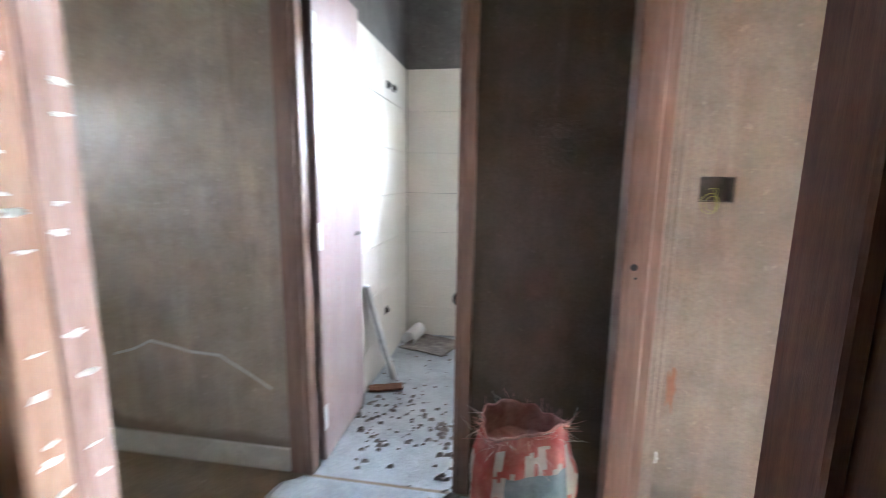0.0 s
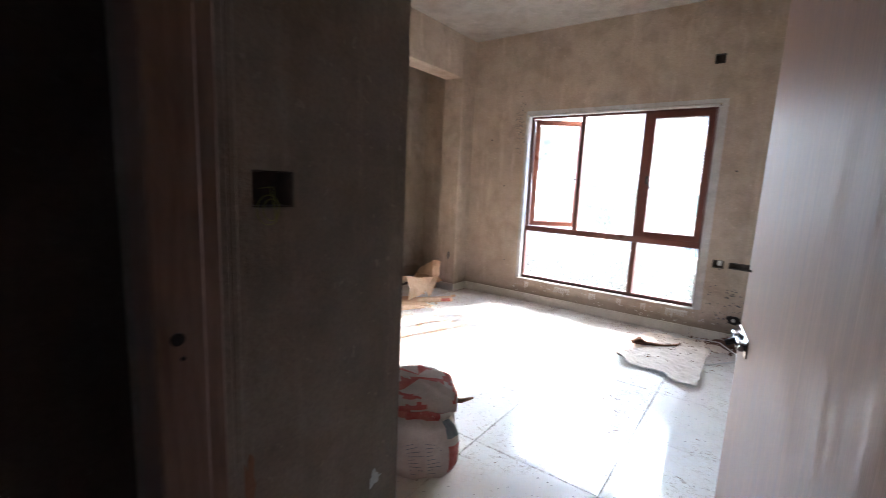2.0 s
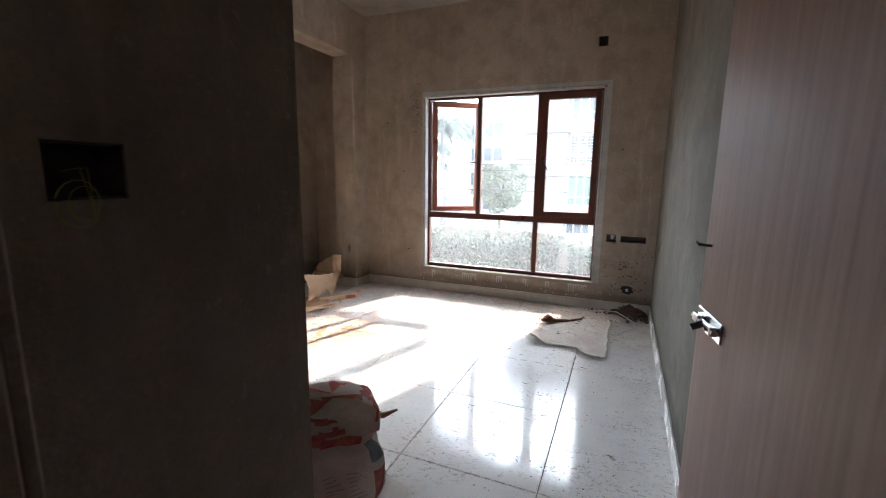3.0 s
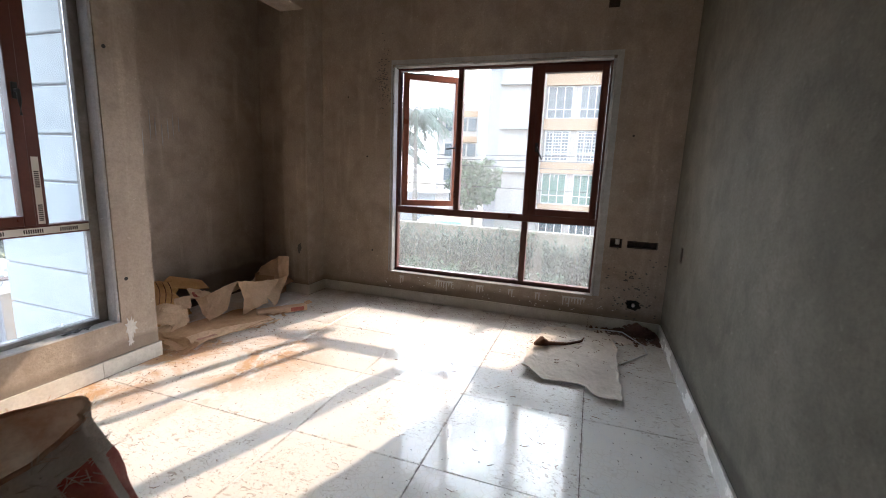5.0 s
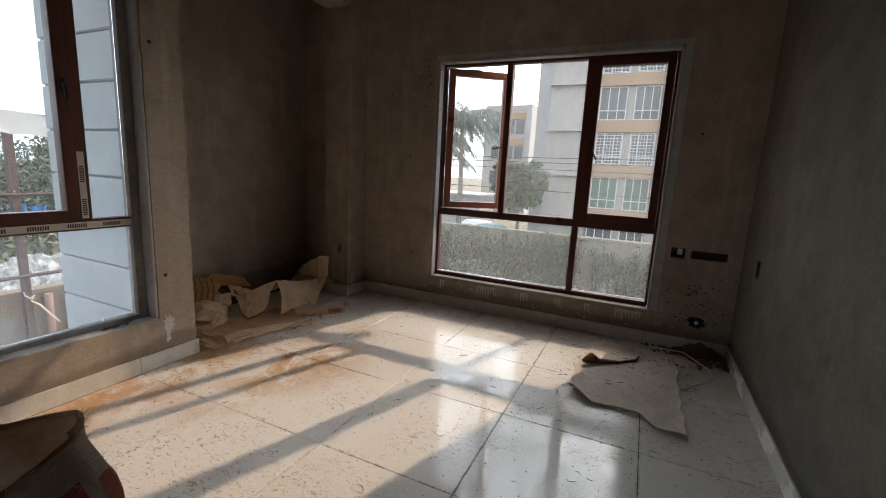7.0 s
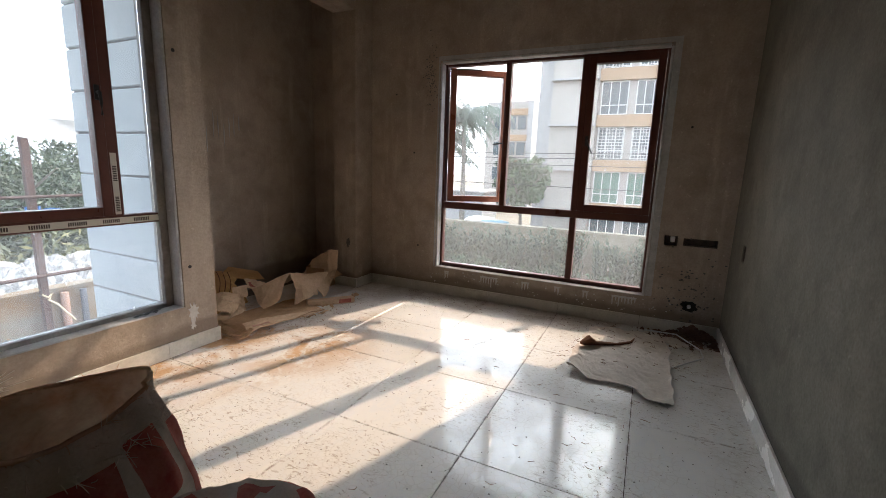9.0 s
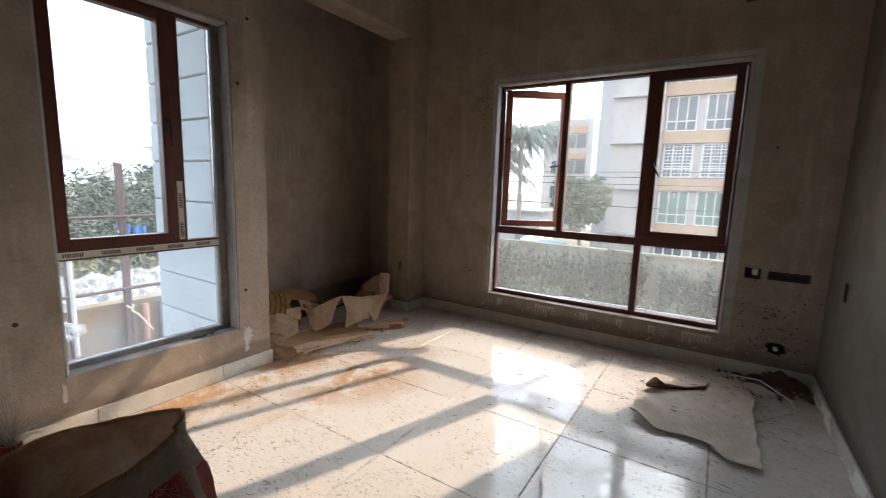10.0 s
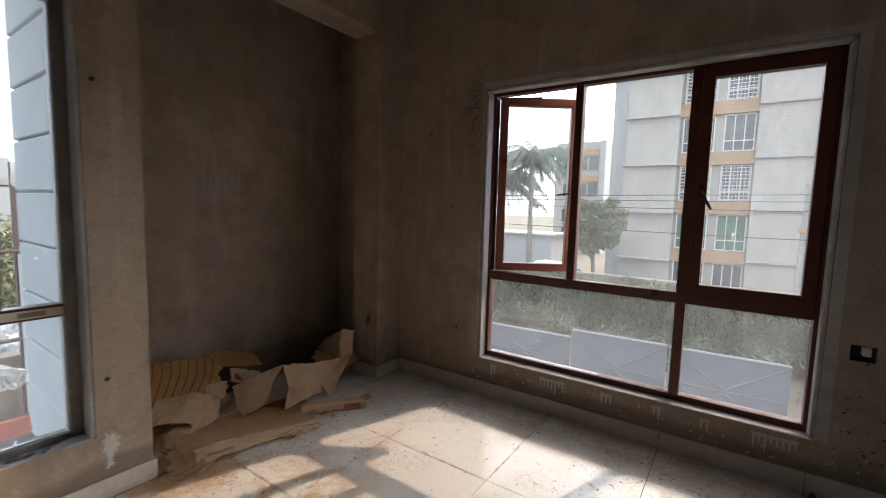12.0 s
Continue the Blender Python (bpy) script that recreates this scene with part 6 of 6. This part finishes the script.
cl = [(rng.uniform(2.0, 7.5), 12.6 + rng.uniform(-0.4, 0.8), rng.uniform(-1.9, -0.3), 0.35, 0.35, 0.3) for k in range(70)]
tagged(new("roof_bushes", leaf_mesh("roof_bushes", cl, 30, 0.10, LEAF_YELLOW, rng)), "straggly bushes behind the heap", "shrub", kind="stuff")
# shed with a corrugated roof, unfinished concrete frame beyond
sd = thing("shed", "low brick shed with a weathered corrugated roof", "shed", kind="structure")
part("wall", boxes((-1.0, 18.0, GROUND, 4.2, 22.0, -0.35)), BRICK_FAR, sd)
bm = bmesh.new()
cols = 60
top = [(bm.verts.new((-1.5 + 6.2 * i / cols, 17.4, -0.45 + 0.04 * math.sin(i * 2.1))), bm.verts.new((-1.5 + 6.2 * i / cols, 22.0, 0.05 + 0.04 * math.sin(i * 2.1)))) for i in range(cols + 1)]
for a, b in zip(top, top[1:]):
    bm.faces.new((a[0], b[0], b[1], a[1]))
part("roof", bm, ROOF_SHEET, sd)
cf = thing("unfinished_building", "unfinished concrete frame building with bare columns", "building", kind="structure")
for x in (2.0, 4.0, 5.8, 7.9):
    part("column", boxes((x, 30, GROUND, x + 0.45, 30.5, 1.75)), CONCRETE, cf)
part("slab", boxes((1.0, 29.6, 1.75, 8.4, 36, 2.05)), CONCRETE, cf)
part("slab", boxes((1.0, 29.6, -0.9, 8.4, 36, -0.7)), CONCRETE, cf)
part("wall", boxes((1.0, 33, -0.7, 4.6, 33.3, 1.75)), BRICK_FAR, cf)
part("wall", boxes((1.0, 30.2, GROUND, 8.4, 30.5, -0.9)), BRICK_FAR, cf)
fb2 = thing("far_concrete_block", "distant unfinished apartment block", "building", kind="structure")
part("wall", boxes((2.5, 58, GROUND, 12.6, 68, 4.75)), FACADE_GREY, fb2)
for k in range(3):
    for x in (3.3, 5.6, 7.9, 10.2):
        part("window", boxes((x, 57.9, GROUND + 0.8 + 2.9 * k, x + 1.3, 58.05, GROUND + 2.3 + 2.9 * k)), WINDOW_DARK, fb2)
thing("yellow_house", "faded yellow house wall beyond the shed", "house", boxes((-2, 26, GROUND, 4.5, 29, -0.2)), YELLOW_WALL, kind="structure")
tree("dusty_tree", "dusty tree line beyond the sheds", 13.5, 30.0, 1.9, 3.2, 0.13, LEAF_DRY, 14, 110, 90)
tree("dusty_tree", "dusty tree line beyond the sheds", 17.5, 34.0, 2.0, 3.4, 0.14, LEAF_DRY, 15, 110, 90)

# ---- lane in front of the apartment block ----
car = thing("parked_car", "white parked car half hidden by the wall", "car", at=pose(34.5, 13.2, GROUND, 0, 0, 80))
bm = bmesh.new()
prof = [(-2.0, 0.35), (-2.05, 0.8), (-1.3, 0.95), (-0.7, 1.48), (0.9, 1.52), (1.6, 1.0), (2.05, 0.9), (2.1, 0.4)]
a = [bm.verts.new((x, -0.8 + 0.1 * (z > 1.2), z)) for x, z in prof]
b = [bm.verts.new((x, 0.8 - 0.1 * (z > 1.2), z)) for x, z in prof]
bm.faces.new(a)
bm.faces.new(b[::-1])
for i in range(len(a)):
    j = (i + 1) % len(a)
    bm.faces.new((a[i], b[i], b[j], a[j]))
part("body", bm, WHITE_PVC, car)
for x in (-1.3, 1.3):
    for y in (-0.78, 0.78):
        part("wheel", tube(bmesh.new(), [(x, y - 0.09, 0.32), (x, y + 0.09, 0.32)], 0.32, 18), BLACK, car)
gs = thing("garden_shed", "low grey sheet roof beyond the palms", "shed", kind="structure")
part("wall", boxes((38, 14.5, GROUND, 42, 22, -0.9)), FACADE_GREY, gs)
part("roof", boxes((37.6, 14.2, -0.9, 42.4, 22.3, -0.75)), ROOF_SHEET, gs)
# ---- floor tiles and skirting ----
floor = thing("floor", "cream vitrified floor tiles under construction dust", "floor", boxes((0.49, 0.25, -0.2, 4.67, 4.25, -0.010)), GROUT, kind="structure")
shared = {}


def slab(name, x0, y0, x1, y1, z0, z1, mat, parent, bevel=0.0015):
    k = (name, round(x1 - x0, 3), round(y1 - y0, 3), round(z1 - z0, 3), mat.name)
    if k not in shared:
        shared[k] = mesh_of(boxes((0, 0, 0, x1 - x0, y1 - y0, z1 - z0), bevel=bevel), name, mat)
    ob = new(name, shared[k])
    ob.location = (x0, y0, z0)
    ob.parent = parent
    return ob


def clipped(x0, y0, x1, y1, area):
    a = (max(x0, area[0]), max(y0, area[1]), min(x1, area[2]), min(y1, area[3]))
    return a if a[2] - a[0] > 0.02 and a[3] - a[1] > 0.02 else None


G = 0.0014
for area in ((0.50, 0.395, 1.10, 1.385), (1.10, 0.395, 4.41, 3.31), (2.72, 3.31, 4.16, 4.08)):
    for i in range(0, 8):
        for j in range(0, 7):
            c = clipped(0.6 * i + G if not (area[0] == 1.10 and i == 1) else 1.10, 0.6 * j - 0.3 + G, 0.6 * i + 0.6 - G, 0.6 * j + 0.3 - G, area)
            if c:
                slab("tile", c[0], c[1], c[2], c[3], -0.0098, 0.0, TILE, floor)
base = thing("baseboard", "cream tile skirting along the walls", "skirting", kind="structure")
H, T = 0.088, 0.012
for j in range(0, 6):
    y0, y1 = max(0.402, 0.6 * j - 0.3 + 0.001), min(3.309, 0.6 * j + 0.3 - 0.001)
    if y1 - y0 > 0.02:
        slab("skirting_tile", EAST - T, y0, EAST, y1, 0.001, H, SKIRT, base)
for i in range(0, 8):
    x0, x1 = max(0.52, 0.6 * i + 0.001), min(EAST - T, 0.6 * i + 0.6 - 0.001)
    if x1 - x0 > 0.02:
        slab("skirting_tile", x0, SOUTH, x1, SOUTH + T, 0.001, H, SKIRT, base)
    x0, x1 = max(1.10 + T, x0), min(2.732, x1)
    if x1 - x0 > 0.02:
        slab("skirting_tile", x0, NORTH - T, x1, NORTH, 0.001, H, SKIRT, base)
slab("skirting_tile", 0.52, 1.385 - T, 1.112, 1.385, 0.001, H, SKIRT, base)
for y0, y1 in ((1.385, 1.9), (1.902, 2.5), (2.502, 3.1), (3.102, 3.298)):
    slab("skirting_tile", 1.10, y0, 1.112, y1, 0.001, H, SKIRT, base)
slab("skirting_tile", 2.72, 3.31, 2.732, 3.72, 0.001, H, SKIRT, base)
slab("skirting_tile", 4.148, 3.30, 4.16, 3.55, 0.001, H, SKIRT, base)
slab("skirting_tile", 4.16, 3.298, 4.398, 3.31, 0.001, H, SKIRT, base)
slab("skirting_tile", -2.1, 1.388, -0.868, 1.40, 0.001, 0.105, SKIRT, base)
# bathroom wall tiles
for name, axis in (("wall_tiling_west", 'x'), ("wall_tiling_north", 'y')):
    w = thing(name, "cream bathroom wall tiles", "wall tiles", kind="structure")
    a0, a1 = (1.516, 3.126) if axis == 'x' else (-0.794, 0.978)
    for r in range(7):
        z0, z1 = 0.3 * r - 0.08, min(2.02, 0.3 * r + 0.219)
        a = a0
        while a < a1 - 0.02:
            b = min(a + 0.45, a1)
            if axis == 'x':
                slab("tile", -0.8065, a + 0.001, -0.795, b - 0.001, z0 + 0.001, z1, BATH_TILE, w)
            elif not (b > 0.19 and a < 0.81 and z1 > 1.44):
                slab("tile", a + 0.001, 3.1275, b - 0.001, 3.1395, z0 + 0.001, z1, BATH_TILE, w)
            a = b
